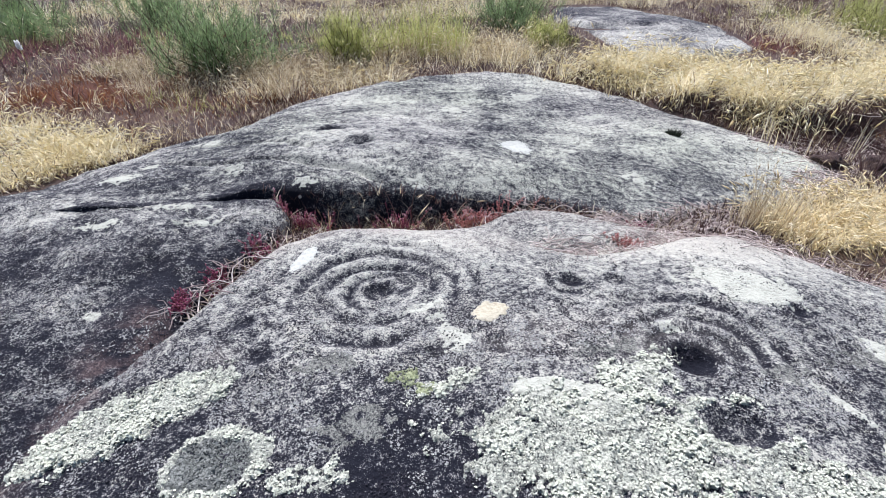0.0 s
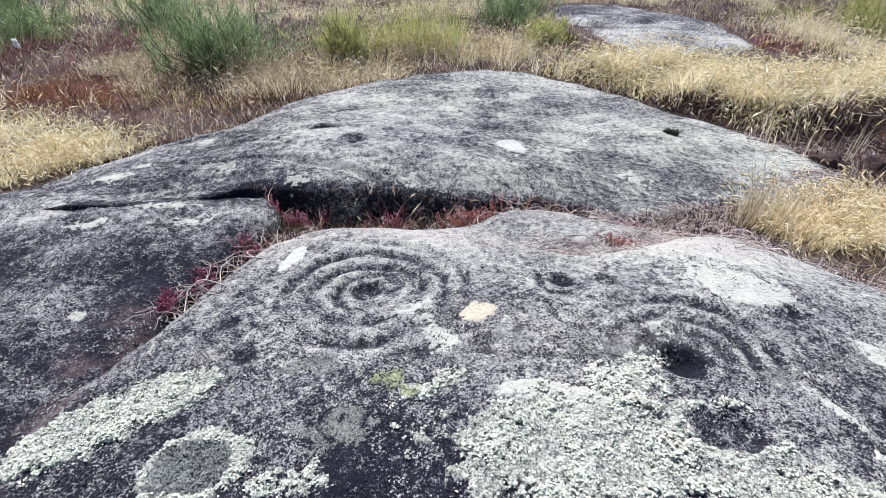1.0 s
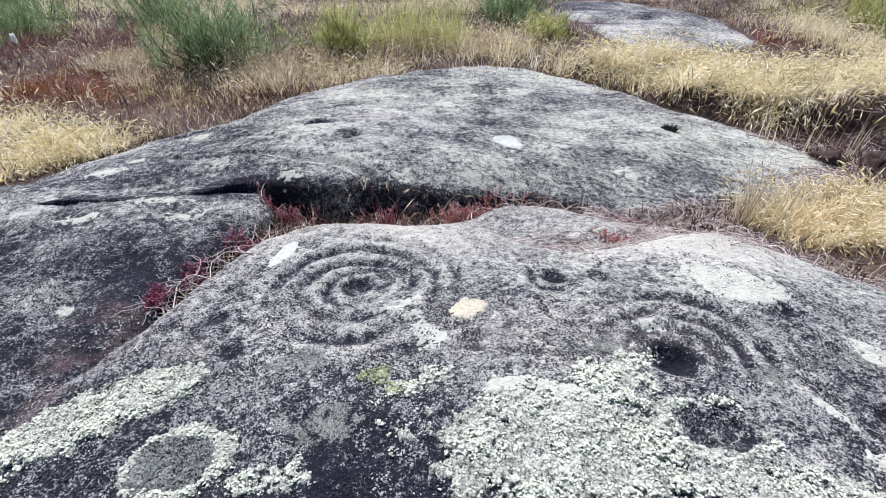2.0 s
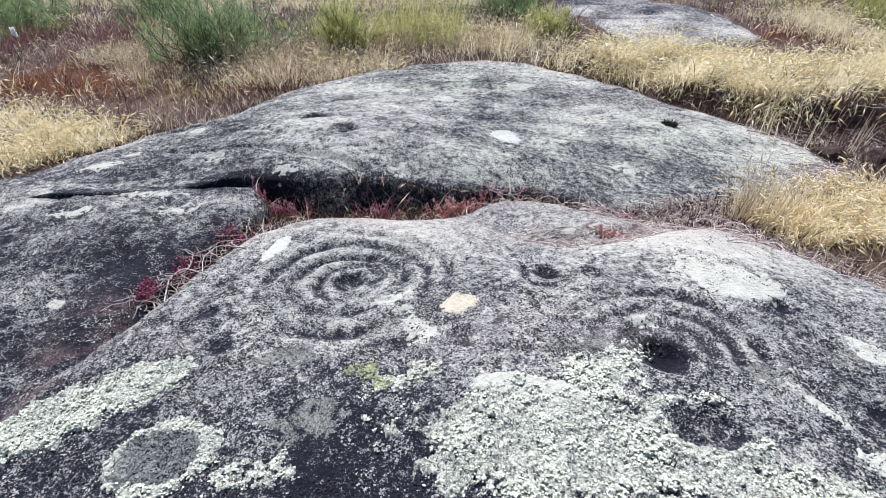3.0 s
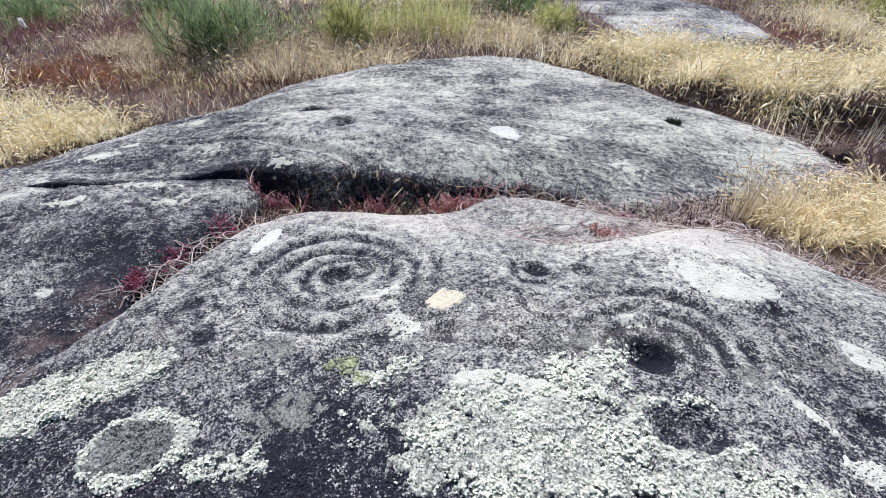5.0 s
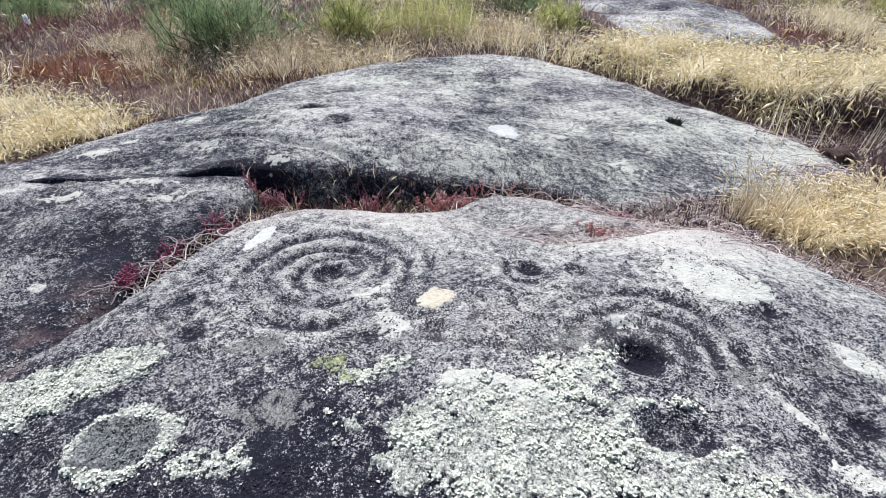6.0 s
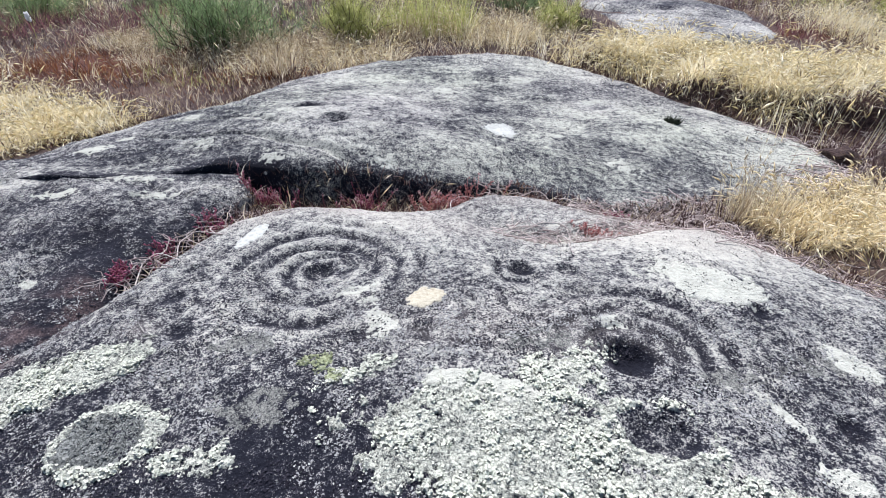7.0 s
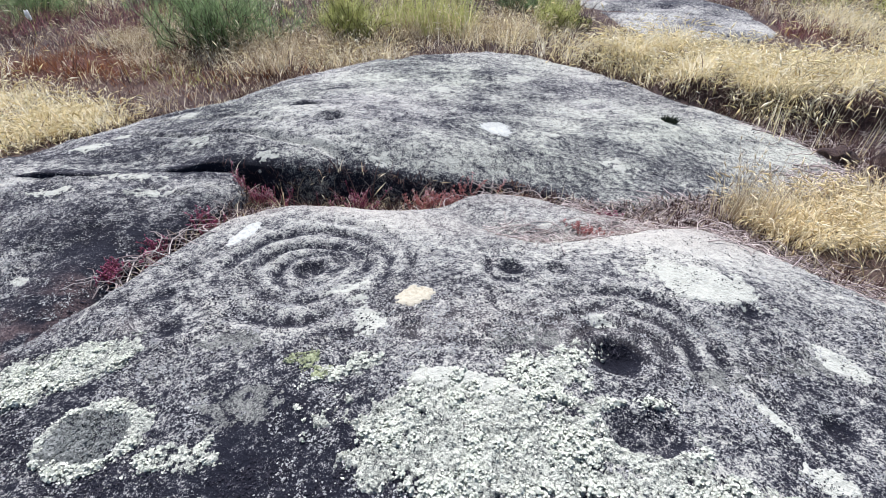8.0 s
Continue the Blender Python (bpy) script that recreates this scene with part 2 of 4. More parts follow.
def bump_node(n, l, height, distance, strength, bsdf):
    b = n.new("ShaderNodeBump")
    b.inputs["Distance"].default_value, b.inputs["Strength"].default_value = distance, strength
    l.new(height, b.inputs["Height"])
    l.new(b.outputs[0], bsdf.inputs["Normal"])


def rock_material():
    m, n, l, p = material("lichened_granite")
    co = n.new("ShaderNodeTexCoord").outputs["Object"]
    stains = noise_node(n, l, co, 3.0, 5, 0.6)
    clumps = noise_node(n, l, co, 26, 5, 0.68)
    grains = noise_node(n, l, co, 130, 4, 0.7)
    fine = noise_node(n, l, co, 260, 3, 0.7)
    v = n.new("ShaderNodeTexVoronoi")
    v.inputs["Scale"].default_value = 150
    l.new(co, v.inputs["Vector"])
    cells = v.outputs["Color"]
    sep = n.new("ShaderNodeSeparateColor")
    l.new(cells, sep.inputs[0])
    f = math_node(n, l, "MULTIPLY", stains, 0.45)
    f = math_node(n, l, "ADD", f, math_node(n, l, "MULTIPLY", clumps, 1.0))
    f = math_node(n, l, "ADD", f, math_node(n, l, "MULTIPLY", grains, 0.95))
    f = math_node(n, l, "ADD", f, math_node(n, l, "MULTIPLY", sep.outputs[0], 0.24))
    # Besides real stains this attribute holds shade painted into grooves and crack lip.
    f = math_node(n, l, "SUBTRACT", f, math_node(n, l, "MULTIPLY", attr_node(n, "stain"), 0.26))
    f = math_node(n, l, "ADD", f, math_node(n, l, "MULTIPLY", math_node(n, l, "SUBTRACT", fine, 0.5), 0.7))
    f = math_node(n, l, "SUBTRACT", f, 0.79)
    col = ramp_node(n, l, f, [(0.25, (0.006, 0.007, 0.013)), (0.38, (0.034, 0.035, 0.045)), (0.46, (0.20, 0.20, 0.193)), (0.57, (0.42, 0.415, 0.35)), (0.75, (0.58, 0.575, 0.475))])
    green = mix_node(n, l, attr_node(n, "green"), col, mix_node(n, l, 1.0, col, (0.95, 1.0, 0.92), "MULTIPLY"))
    warm = mix_node(n, l, math_node(n, l, "MULTIPLY", attr_node(n, "bare"), 0.7, True), green, mix_node(n, l, ramp_node(n, l, grains, [(0.35, (0, 0, 0)), (0.65, (1, 1, 1))]), (0.20, 0.175, 0.145), (0.62, 0.565, 0.47)))
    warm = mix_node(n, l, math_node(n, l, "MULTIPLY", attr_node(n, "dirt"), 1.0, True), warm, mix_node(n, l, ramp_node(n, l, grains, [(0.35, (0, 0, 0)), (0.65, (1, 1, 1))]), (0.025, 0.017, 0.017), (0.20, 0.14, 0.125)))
    l.new(warm, p.inputs["Base Color"])
    p.inputs["Roughness"].default_value = 0.9
    p.inputs["Specular IOR Level"].default_value = 0.25
    h = math_node(n, l, "ADD", math_node(n, l, "MULTIPLY", clumps, 1.2), grains)
    bump_node(n, l, h, 0.010, 1.0, p)
    return m


def lichen_material(name, low, high, dark, scale=70.0, crinkle=0.12, solid=0.0):
    m, n, l, p = material(name)
    co = n.new("ShaderNodeTexCoord").outputs["Object"]
    a, b = noise_node(n, l, co, scale, 4, 0.65), noise_node(n, l, co, 14, 3, 0.6)
    v = n.new("ShaderNodeTexVoronoi")
    v.inputs["Scale"].default_value = scale * 1.7
    warp = n.new("ShaderNodeTexNoise")
    warp.inputs["Scale"].default_value, warp.inputs["Detail"].default_value = 60, 3
    l.new(co, warp.inputs["Vector"])
    l.new(mix_node(n, l, 0.035, co, warp.outputs["Color"], "ADD"), v.inputs["Vector"])
    lumps = math_node(n, l, "SUBTRACT", 1.0, v.outputs["Distance"])
    f = math_node(n, l, "ADD", math_node(n, l, "MULTIPLY", a, 0.75), math_node(n, l, "MULTIPLY", b, 0.35))
    f = math_node(n, l, "ADD", f, math_node(n, l, "MULTIPLY", math_node(n, l, "SUBTRACT", lumps, 0.5), crinkle))
    a = math_node(n, l, "ADD", a, math_node(n, l, "MULTIPLY", lumps, 0.5))
    col = ramp_node(n, l, f, [(0.36 - solid, dark), (0.50 - solid, low), (0.66 - solid, high)])
    l.new(col, p.inputs["Base Color"])
    p.inputs["Roughness"].default_value = 0.95
    p.inputs["Specular IOR Level"].default_value = 0.15
    bump_node(n, l, a, 0.008, 1.0, p)
    return m


def plant_material(name, colours, rough=0.6, through_light=0.5):
    """Colours spread from blade to blade; thin leaves let some light through."""
    m, n, l, p = material(name)
    g = n.new("ShaderNodeNewGeometry")
    co = n.new("ShaderNodeTexCoord").outputs["Object"]
    f = math_node(n, l, "ADD", math_node(n, l, "MULTIPLY", g.outputs["Random Per Island"], 0.6), math_node(n, l, "MULTIPLY", noise_node(n, l, co, 2.5, 3), 0.4))
    stops = [(k / (len(colours) - 1) * 0.8 + 0.1, c) for k, c in enumerate(colours)]
    col = ramp_node(n, l, f, stops)
    l.new(col, p.inputs["Base Color"])
    p.inputs["Roughness"].default_value = rough
    p.inputs["Specular IOR Level"].default_value = 0.3
    if through_light:
        t = n.new("ShaderNodeBsdfTranslucent")
        l.new(col, t.inputs[0])
        mx = n.new("ShaderNodeMixShader")
        mx.inputs[0].default_value = through_light
        l.new(p.outputs[0], mx.inputs[1])
        l.new(t.outputs[0], mx.inputs[2])
        l.new(mx.outputs[0], n["Material Output"].inputs[0])
    return m


def soil_material():
    m, n, l, p = material("soil_and_litter")
    co = n.new("ShaderNodeTexCoord").outputs["Object"]
    a, b = noise_node(n, l, co, 1.4, 5, 0.6), noise_node(n, l, co, 45, 5, 0.7)
    f = math_node(n, l, "ADD", math_node(n, l, "MULTIPLY", a, 0.6), math_node(n, l, "MULTIPLY", b, 0.5))
    col = ramp_node(n, l, f, [(0.38, (0.022, 0.013, 0.012)), (0.52, (0.055, 0.032, 0.025)), (0.66, (0.13, 0.085, 0.055)), (0.8, (0.24, 0.18, 0.11))])
    col = mix_node(n, l, attr_node(n, "rust"), col, mix_node(n, l, b, (0.03, 0.010, 0.005), (0.19, 0.062, 0.024)))
    l.new(col, p.inputs["Base Color"])
    p.inputs["Roughness"].default_value = 0.95
    bump_node(n, l, b, 0.03, 1.0, p)
    return m


ROCK = rock_material()
SOIL = soil_material()
LICHEN_LEAFY = lichen_material("leafy_grey_green_lichen", (0.36, 0.375, 0.30), (0.66, 0.68, 0.54), (0.035, 0.038, 0.04), 95, 0.25, -0.04)
LICHEN_LOBE = plant_material("pale_lichen_lobes", [(0.20, 0.215, 0.18), (0.48, 0.50, 0.395), (0.64, 0.665, 0.515), (0.75, 0.77, 0.61)], 0.95, 0.0)
LICHEN_LOBE_DARK = plant_material("dark_lichen_lobes", [(0.06, 0.065, 0.06), (0.15, 0.16, 0.14), (0.30, 0.31, 0.27)], 0.95, 0.0)
LICHEN_DARK = lichen_material("dark_green_grey_lichen", (0.13, 0.14, 0.12), (0.28, 0.295, 0.26), (0.035, 0.037, 0.037), 110, 0.35)
LICHEN_CRUST = lichen_material("pale_mint_crust_lichen", (0.36, 0.37, 0.30), (0.47, 0.48, 0.39), (0.20, 0.21, 0.20), 60, 0.06, 0.08)
LICHEN_GREY = lichen_material("pale_grey_crust_lichen", (0.15, 0.155, 0.135), (0.33, 0.335, 0.28), (0.03, 0.031, 0.035), 110, 0.4, -0.02)
LICHEN_CREAM = lichen_material("cream_crust_lichen", (0.41, 0.375, 0.26), (0.51, 0.475, 0.345), (0.25, 0.21, 0.16), 60, 0.06, 0.08)
LICHEN_WHITE = lichen_material("white_crust_lichen", (0.42, 0.435, 0.375), (0.53, 0.545, 0.47), (0.22, 0.23, 0.22), 60, 0.06, 0.06)
LICHEN_YELLOW = lichen_material("yellow_green_lichen", (0.26, 0.29, 0.15), (0.42, 0.46, 0.27), (0.08, 0.09, 0.05), 80, 0.25)
STRAW = plant_material("straw", [(0.46, 0.35, 0.17), (0.88, 0.78, 0.44), (0.96, 0.90, 0.65), (0.97, 0.95, 0.82)])
GOLD = plant_material("golden_dry_grass", [(0.34, 0.23, 0.11), (0.86, 0.74, 0.42), (0.95, 0.87, 0.60), (0.97, 0.93, 0.76)])
STRAW_BROWN = plant_material("brown_dead_grass", [(0.14, 0.09, 0.05), (0.46, 0.36, 0.20), (0.85, 0.76, 0.53), (0.95, 0.90, 0.73)])
LITTER = plant_material("grey_dead_stalks", [(0.16, 0.12, 0.11), (0.44, 0.37, 0.32), (0.74, 0.67, 0.59)], 0.8, 0.0)
GREEN_GRASS = plant_material("yellow_green_grass", [(0.18, 0.21, 0.05), (0.48, 0.50, 0.16), (0.72, 0.70, 0.34)])
GORSE = plant_material("gorse_green", [(0.055, 0.08, 0.045), (0.21, 0.31, 0.12), (0.48, 0.58, 0.29)])
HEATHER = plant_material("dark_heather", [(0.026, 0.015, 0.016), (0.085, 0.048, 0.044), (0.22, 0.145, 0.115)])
RED_LEAF = plant_material("red_stonecrop_leaf", [(0.09, 0.012, 0.03), (0.27, 0.045, 0.095), (0.56, 0.24, 0.30)], 0.4, 0.15)
PINK_LEAF = plant_material("pink_dry_leaf", [(0.30, 0.08, 0.07), (0.50, 0.20, 0.17), (0.62, 0.36, 0.30)], 0.6, 0.2)
DRY_HEAD = plant_material("dry_pink_flower_head", [(0.42, 0.24, 0.24), (0.62, 0.45, 0.43), (0.75, 0.62, 0.58)], 0.8, 0.2)
MOSS = plant_material("dark_moss", [(0.012, 0.016, 0.010), (0.03, 0.04, 0.022), (0.06, 0.07, 0.04)], 0.9, 0.1)
PURPLE = plant_material("purple_heath", [(0.06, 0.025, 0.03), (0.20, 0.08, 0.085), (0.38, 0.20, 0.19)])
BRACKEN = plant_material("rust_red_litter", [(0.07, 0.022, 0.010), (0.22, 0.085, 0.034), (0.42, 0.22, 0.10)])
WHITE = plant_material("white_petal", [(0.9, 0.9, 0.88), (0.93, 0.93, 0.9)], 0.6, 0.6)

# ---- building helpers ----
def mesh_from(name, verts, faces, mat, attributes=None, flat=False):
    me = bpy.data.meshes.new(name)
    verts = np.asarray(verts, np.float32)
    if isinstance(faces, np.ndarray):
        k = faces.shape[1]
        me.vertices.add(len(verts))
        me.vertices.foreach_set("co", verts.ravel())
        me.loops.add(faces.size)
        me.loops.foreach_set("vertex_index", faces.ravel().astype(np.int32))
        me.polygons.add(len(faces))
        me.polygons.foreach_set("loop_start", np.arange(len(faces), dtype=np.int32) * k)
        me.update(calc_edges=True)
        me.validate()
    else:
        me.from_pydata(verts.tolist(), [], faces)
    me.materials.append(mat)
    for key, values in (attributes or {}).items():
        me.attributes.new(key, "FLOAT", "POINT").data.foreach_set("value", np.asarray(values, np.float32))
    if not flat:
        me.polygons.foreach_set("use_smooth", np.ones(len(me.polygons), bool))
    return me


def largest_piece(cells):
    """The biggest connected patch of a grid of true and false."""
    rest, best = set(zip(*(k.tolist() for k in np.nonzero(cells)))), []
    while rest:
        todo = [rest.pop()]
        for i, j in todo:
            for c in ((i + 1, j), (i - 1, j), (i, j + 1), (i, j - 1)):
                if c in rest:
                    rest.remove(c)
                    todo.append(c)
        best = max(best, todo, key=len)
    out = np.zeros(cells.shape, bool)
    out[tuple(np.array(best).T)] = True
    return out


def relief(name, xs, ys, height, keep, mat, attributes, whole=False):
    """A sheet over the plan at the lines xs, ys, cut to where keep holds; whole: its biggest piece alone."""
    x, y = np.meshgrid(xs, ys)
    x, y = x.ravel(), y.ravel()
    z, d = height(x, y)
    ok = keep(d)
    nx = len(xs)
    i = np.arange(len(ys) - 1)[:, None] * nx + np.arange(nx - 1)[None, :]
    q = np.stack([i, i + 1, i + nx + 1, i + nx], -1).reshape(-1, 4)
    cells = ok[q].all(1)
    if whole:
        cells = largest_piece(cells.reshape(len(ys) - 1, nx - 1)).ravel()
    q = q[cells]
    used = np.unique(q)
    back = np.zeros(len(x), int)
    back[used] = np.arange(len(used))
    x, y, z, d = x[used], y[used], z[used], d[used]
    return mesh_from(name, np.c_[x, y, z], back[q], mat, attributes(x, y, d))


def steps(*spans):
    """Lines of the plan: spans of (from, to, spacing), end to end."""
    out = [np.arange(a, b, s) for a, b, s in spans]
    return np.concatenate(out + [[spans[-1][1]]])


def blades(rng, base, height, width, lean, bend, droop=0.0, heads=0.0, head_size=0.008, segments=3, lean_dir=None, scale=None):
    """Grass blades: points of the ground, ranges of height and width, and how far they lean and bend. Returns vertices, triangles."""
    n = len(base)
    a = rng.uniform(0, 2 * np.pi, n) if lean_dir is None else rng.normal(lean_dir, 0.7, n)
    h = rng.uniform(*height, n) * rng.uniform(0.75, 1.1, n) * (1 if scale is None else scale)
    w = rng.uniform(*width, n)
    side = np.c_[-np.sin(a), np.cos(a), np.zeros(n)]
    twist = rng.uniform(0, np.pi, n)
    side = side * np.cos(twist)[:, None] + np.c_[np.cos(a), np.sin(a), np.zeros(n)] * np.sin(twist)[:, None]
    out = np.c_[np.cos(a), np.sin(a), np.zeros(n)]
    ang = np.abs(rng.normal(0, lean, n))
    crook = np.abs(rng.normal(bend, bend * 0.5 + 1e-6, n))
    p = base.copy()
    rows = []
    for s in range(segments + 1):
        t = s / segments
        ww = (w * (1 - t) ** 0.7 * 0.5)[:, None]
        rows += [p - side * ww, p + side * ww] if s < segments else [p]
        th = ang + crook * (t + 0.5 / segments) + droop * t * t
        p = p + (out * np.sin(th)[:, None] + np.array([0, 0, 1.0]) * np.cos(th)[:, None]) * (h / segments)[:, None]
    k = 2 * segments + 1
    v = np.stack(rows, 1)
    tri = []
    for s in range(segments - 1):
        b = 2 * s
        tri += [(b, b + 1, b + 3), (b, b + 3, b + 2)]
    tri.append((k - 3, k - 2, k - 1))
    f = np.arange(n)[:, None, None] * k + np.array(tri)[None]
    v, f = v.reshape(-1, 3), f.reshape(-1, 3)
    if heads > 0:
        pick = np.nonzero(rng.random(n) < heads)[0]
        tip = v.reshape(n, k, 3)[pick, -1]
        d = tip - v.reshape(n, k, 3)[pick, -2]
        d = d / (np.linalg.norm(d, axis=1, keepdims=True) + 1e-9)
        d = d + rng.normal(0, 0.35, d.shape)
        u = np.cross(d, rng.normal(0, 1, d.shape))
        u = u / (np.linalg.norm(u, axis=1, keepdims=True) + 1e-9)
        wv = np.cross(d, u)
        s = (head_size * rng.uniform(0.6, 1.4, len(pick)))[:, None]
        L = 4.6
        hv = np.stack([tip, tip + d * s * L * 0.4 + u * s * 0.34, tip + d * s * L * 0.4 - u * s * 0.17 + wv * s * 0.3,
                       tip + d * s * L * 0.4 - u * s * 0.17 - wv * s * 0.3, tip + d * s * L - np.array([0, 0, 0.8]) * s], 1)
        ht = np.array([(0, 2, 1), (0, 3, 2), (0, 1, 3), (4, 1, 2), (4, 2, 3), (4, 3, 1)])
        f = np.vstack([f, len(v) + (np.arange(len(pick))[:, None, None] * 5 + ht[None]).reshape(-1, 3)])
        v = np.vstack([v, hv.reshape(-1, 3)])
    return v, f


def tube(points, radius, sides=5, taper=0.6):
    """A thin stalk along points. Returns vertices, quads."""
    p = np.array(points, float)
    n = len(p)
    d = np.gradient(p, axis=0)
    d /= np.linalg.norm(d, axis=1, keepdims=True) + 1e-9
    ref = np.array([0.31, 0.17, 0.93])
    u = np.cross(d, ref)
    u /= np.linalg.norm(u, axis=1, keepdims=True) + 1e-9
    w = np.cross(d, u)
    r = radius * np.linspace(1, taper, n)[:, None]
    rings_ = [p + r * (u * math.cos(a) + w * math.sin(a)) for a in np.arange(sides) * 2 * math.pi / sides]
    v = np.stack(rings_, 1).reshape(-1, 3)
    f = [(i * sides + k, i * sides + (k + 1) % sides, (i + 1) * sides + (k + 1) % sides, (i + 1) * sides + k) for i in range(n - 1) for k in range(sides)]
    return v, np.array(f)


def joined(pieces):
    """Several (vertices, faces) with faces of one size as one."""
    vs, fs, at = [], [], 0
    for v, f in pieces:
        vs.append(v)
        fs.append(f + at)
        at += len(v)
    return np.vstack(vs), np.vstack(fs)


def thing(name, me, label, category, group="", kind=""):
    return tagged(new(name, me), label, category, group, kind)


def part(name, me, parent, label="", kind=""):
    ob = new(name, me)
    ob.parent = parent
    return tagged(ob, label, "", "", kind)


def scatter(rng, n, x0, x1, y0, y1, where):
    """n random places of a stretch of the plan, thinned by where(x, y), between 0 and 1."""
    x, y = rng.uniform(x0, x1, n), rng.uniform(y0, y1, n)
    ok = rng.random(n) < where(x, y)
    return x[ok], y[ok]


def on_ground(x, y, sink=0.005):
    return np.c_[x, y, highest(x, y) - sink]


# ---- ground and rocks ----
def rust(x, y):
    return np.clip(1.3 * bump(x, y, -4.0, 5.35, 0.75, 0.5) + 0.25 * bump(x, y, -2.6, 5.2, 1.2, 0.5) + 0.5 * bump(x, y, -3.6, 7.6, 0.7, 0.5) + 0.12 * bump(x, y, 4.2, 3.9, 0.8) + 0.5 * bump(x, y, 4.7, 7.4, 0.7, 0.4), 0, 1)


gx = np.concatenate([-np.geomspace(1500, 9, 24), np.arange(-8.4, 8.41, 0.07), np.geomspace(9, 1500, 24)])
gy = np.concatenate([-np.geomspace(1500, 3, 24), np.arange(-2.4, 12.01, 0.07), np.geomspace(12.6, 1500, 26)])
me = relief("ground", gx, gy, lambda x, y: (ground_height(x, y), x), lambda d: d == d, SOIL, lambda x, y, d: {"rust": rust(x, y)})
thing("ground", me, "dark soil covered with dead grass litter", "ground", kind="structure")


def edge_soil(d):
    return smooth(0.12, 0.0, d)


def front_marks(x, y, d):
    # Carved grooves darken with depth: dark lichen plus painted shade; ridges come out paler.
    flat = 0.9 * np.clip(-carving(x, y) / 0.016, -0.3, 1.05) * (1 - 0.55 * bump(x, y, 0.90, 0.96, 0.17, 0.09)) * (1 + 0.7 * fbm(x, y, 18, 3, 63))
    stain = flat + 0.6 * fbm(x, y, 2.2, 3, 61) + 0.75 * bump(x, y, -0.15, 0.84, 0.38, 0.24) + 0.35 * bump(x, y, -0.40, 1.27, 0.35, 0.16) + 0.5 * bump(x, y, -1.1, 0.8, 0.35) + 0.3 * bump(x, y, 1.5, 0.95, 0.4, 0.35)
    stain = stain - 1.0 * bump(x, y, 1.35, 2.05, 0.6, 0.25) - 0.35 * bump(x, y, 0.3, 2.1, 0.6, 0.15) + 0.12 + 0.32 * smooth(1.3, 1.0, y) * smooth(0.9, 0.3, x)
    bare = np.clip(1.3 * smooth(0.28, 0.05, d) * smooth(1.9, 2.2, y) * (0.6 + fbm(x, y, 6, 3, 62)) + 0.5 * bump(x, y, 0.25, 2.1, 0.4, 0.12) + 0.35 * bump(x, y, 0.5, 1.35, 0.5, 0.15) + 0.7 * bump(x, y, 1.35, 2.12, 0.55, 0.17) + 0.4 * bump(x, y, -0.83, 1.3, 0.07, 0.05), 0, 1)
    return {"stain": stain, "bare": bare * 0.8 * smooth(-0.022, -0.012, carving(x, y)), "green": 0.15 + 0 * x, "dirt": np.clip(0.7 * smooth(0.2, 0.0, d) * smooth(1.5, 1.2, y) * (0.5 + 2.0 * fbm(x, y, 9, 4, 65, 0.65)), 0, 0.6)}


def left_marks(x, y, d):
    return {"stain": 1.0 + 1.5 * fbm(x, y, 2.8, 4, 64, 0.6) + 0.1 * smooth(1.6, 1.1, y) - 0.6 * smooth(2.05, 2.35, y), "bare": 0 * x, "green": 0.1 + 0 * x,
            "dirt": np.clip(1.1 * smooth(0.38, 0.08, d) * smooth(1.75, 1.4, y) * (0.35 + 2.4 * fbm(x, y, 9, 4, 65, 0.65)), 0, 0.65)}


def back_marks(x, y, d):
    # Shade of the sunless crack wall is painted along the lip; tone darkens leftwards.
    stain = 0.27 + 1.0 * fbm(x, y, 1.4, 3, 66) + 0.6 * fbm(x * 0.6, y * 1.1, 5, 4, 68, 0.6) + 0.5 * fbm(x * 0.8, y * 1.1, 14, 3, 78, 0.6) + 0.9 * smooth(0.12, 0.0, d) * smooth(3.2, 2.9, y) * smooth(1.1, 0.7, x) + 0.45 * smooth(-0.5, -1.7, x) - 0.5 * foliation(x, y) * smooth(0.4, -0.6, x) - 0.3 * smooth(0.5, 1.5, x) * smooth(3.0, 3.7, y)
    # Two cups and one round patch get a darker colour.
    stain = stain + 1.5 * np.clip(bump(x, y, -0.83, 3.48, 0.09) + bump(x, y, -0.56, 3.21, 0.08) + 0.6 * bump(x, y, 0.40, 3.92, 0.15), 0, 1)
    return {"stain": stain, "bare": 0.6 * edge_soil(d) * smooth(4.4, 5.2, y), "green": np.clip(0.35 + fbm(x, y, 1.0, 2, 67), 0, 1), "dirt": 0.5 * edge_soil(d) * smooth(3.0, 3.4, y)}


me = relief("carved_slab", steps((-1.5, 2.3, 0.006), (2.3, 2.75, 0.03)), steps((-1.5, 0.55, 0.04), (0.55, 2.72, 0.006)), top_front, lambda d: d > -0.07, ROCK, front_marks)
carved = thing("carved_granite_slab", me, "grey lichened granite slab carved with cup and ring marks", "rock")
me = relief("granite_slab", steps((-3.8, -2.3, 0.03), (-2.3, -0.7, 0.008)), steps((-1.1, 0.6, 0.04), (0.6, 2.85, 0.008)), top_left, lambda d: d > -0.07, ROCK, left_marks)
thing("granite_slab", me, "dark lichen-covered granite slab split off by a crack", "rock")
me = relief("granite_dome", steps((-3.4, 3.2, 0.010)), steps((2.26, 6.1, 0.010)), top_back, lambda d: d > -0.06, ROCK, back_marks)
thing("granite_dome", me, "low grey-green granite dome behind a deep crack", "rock")
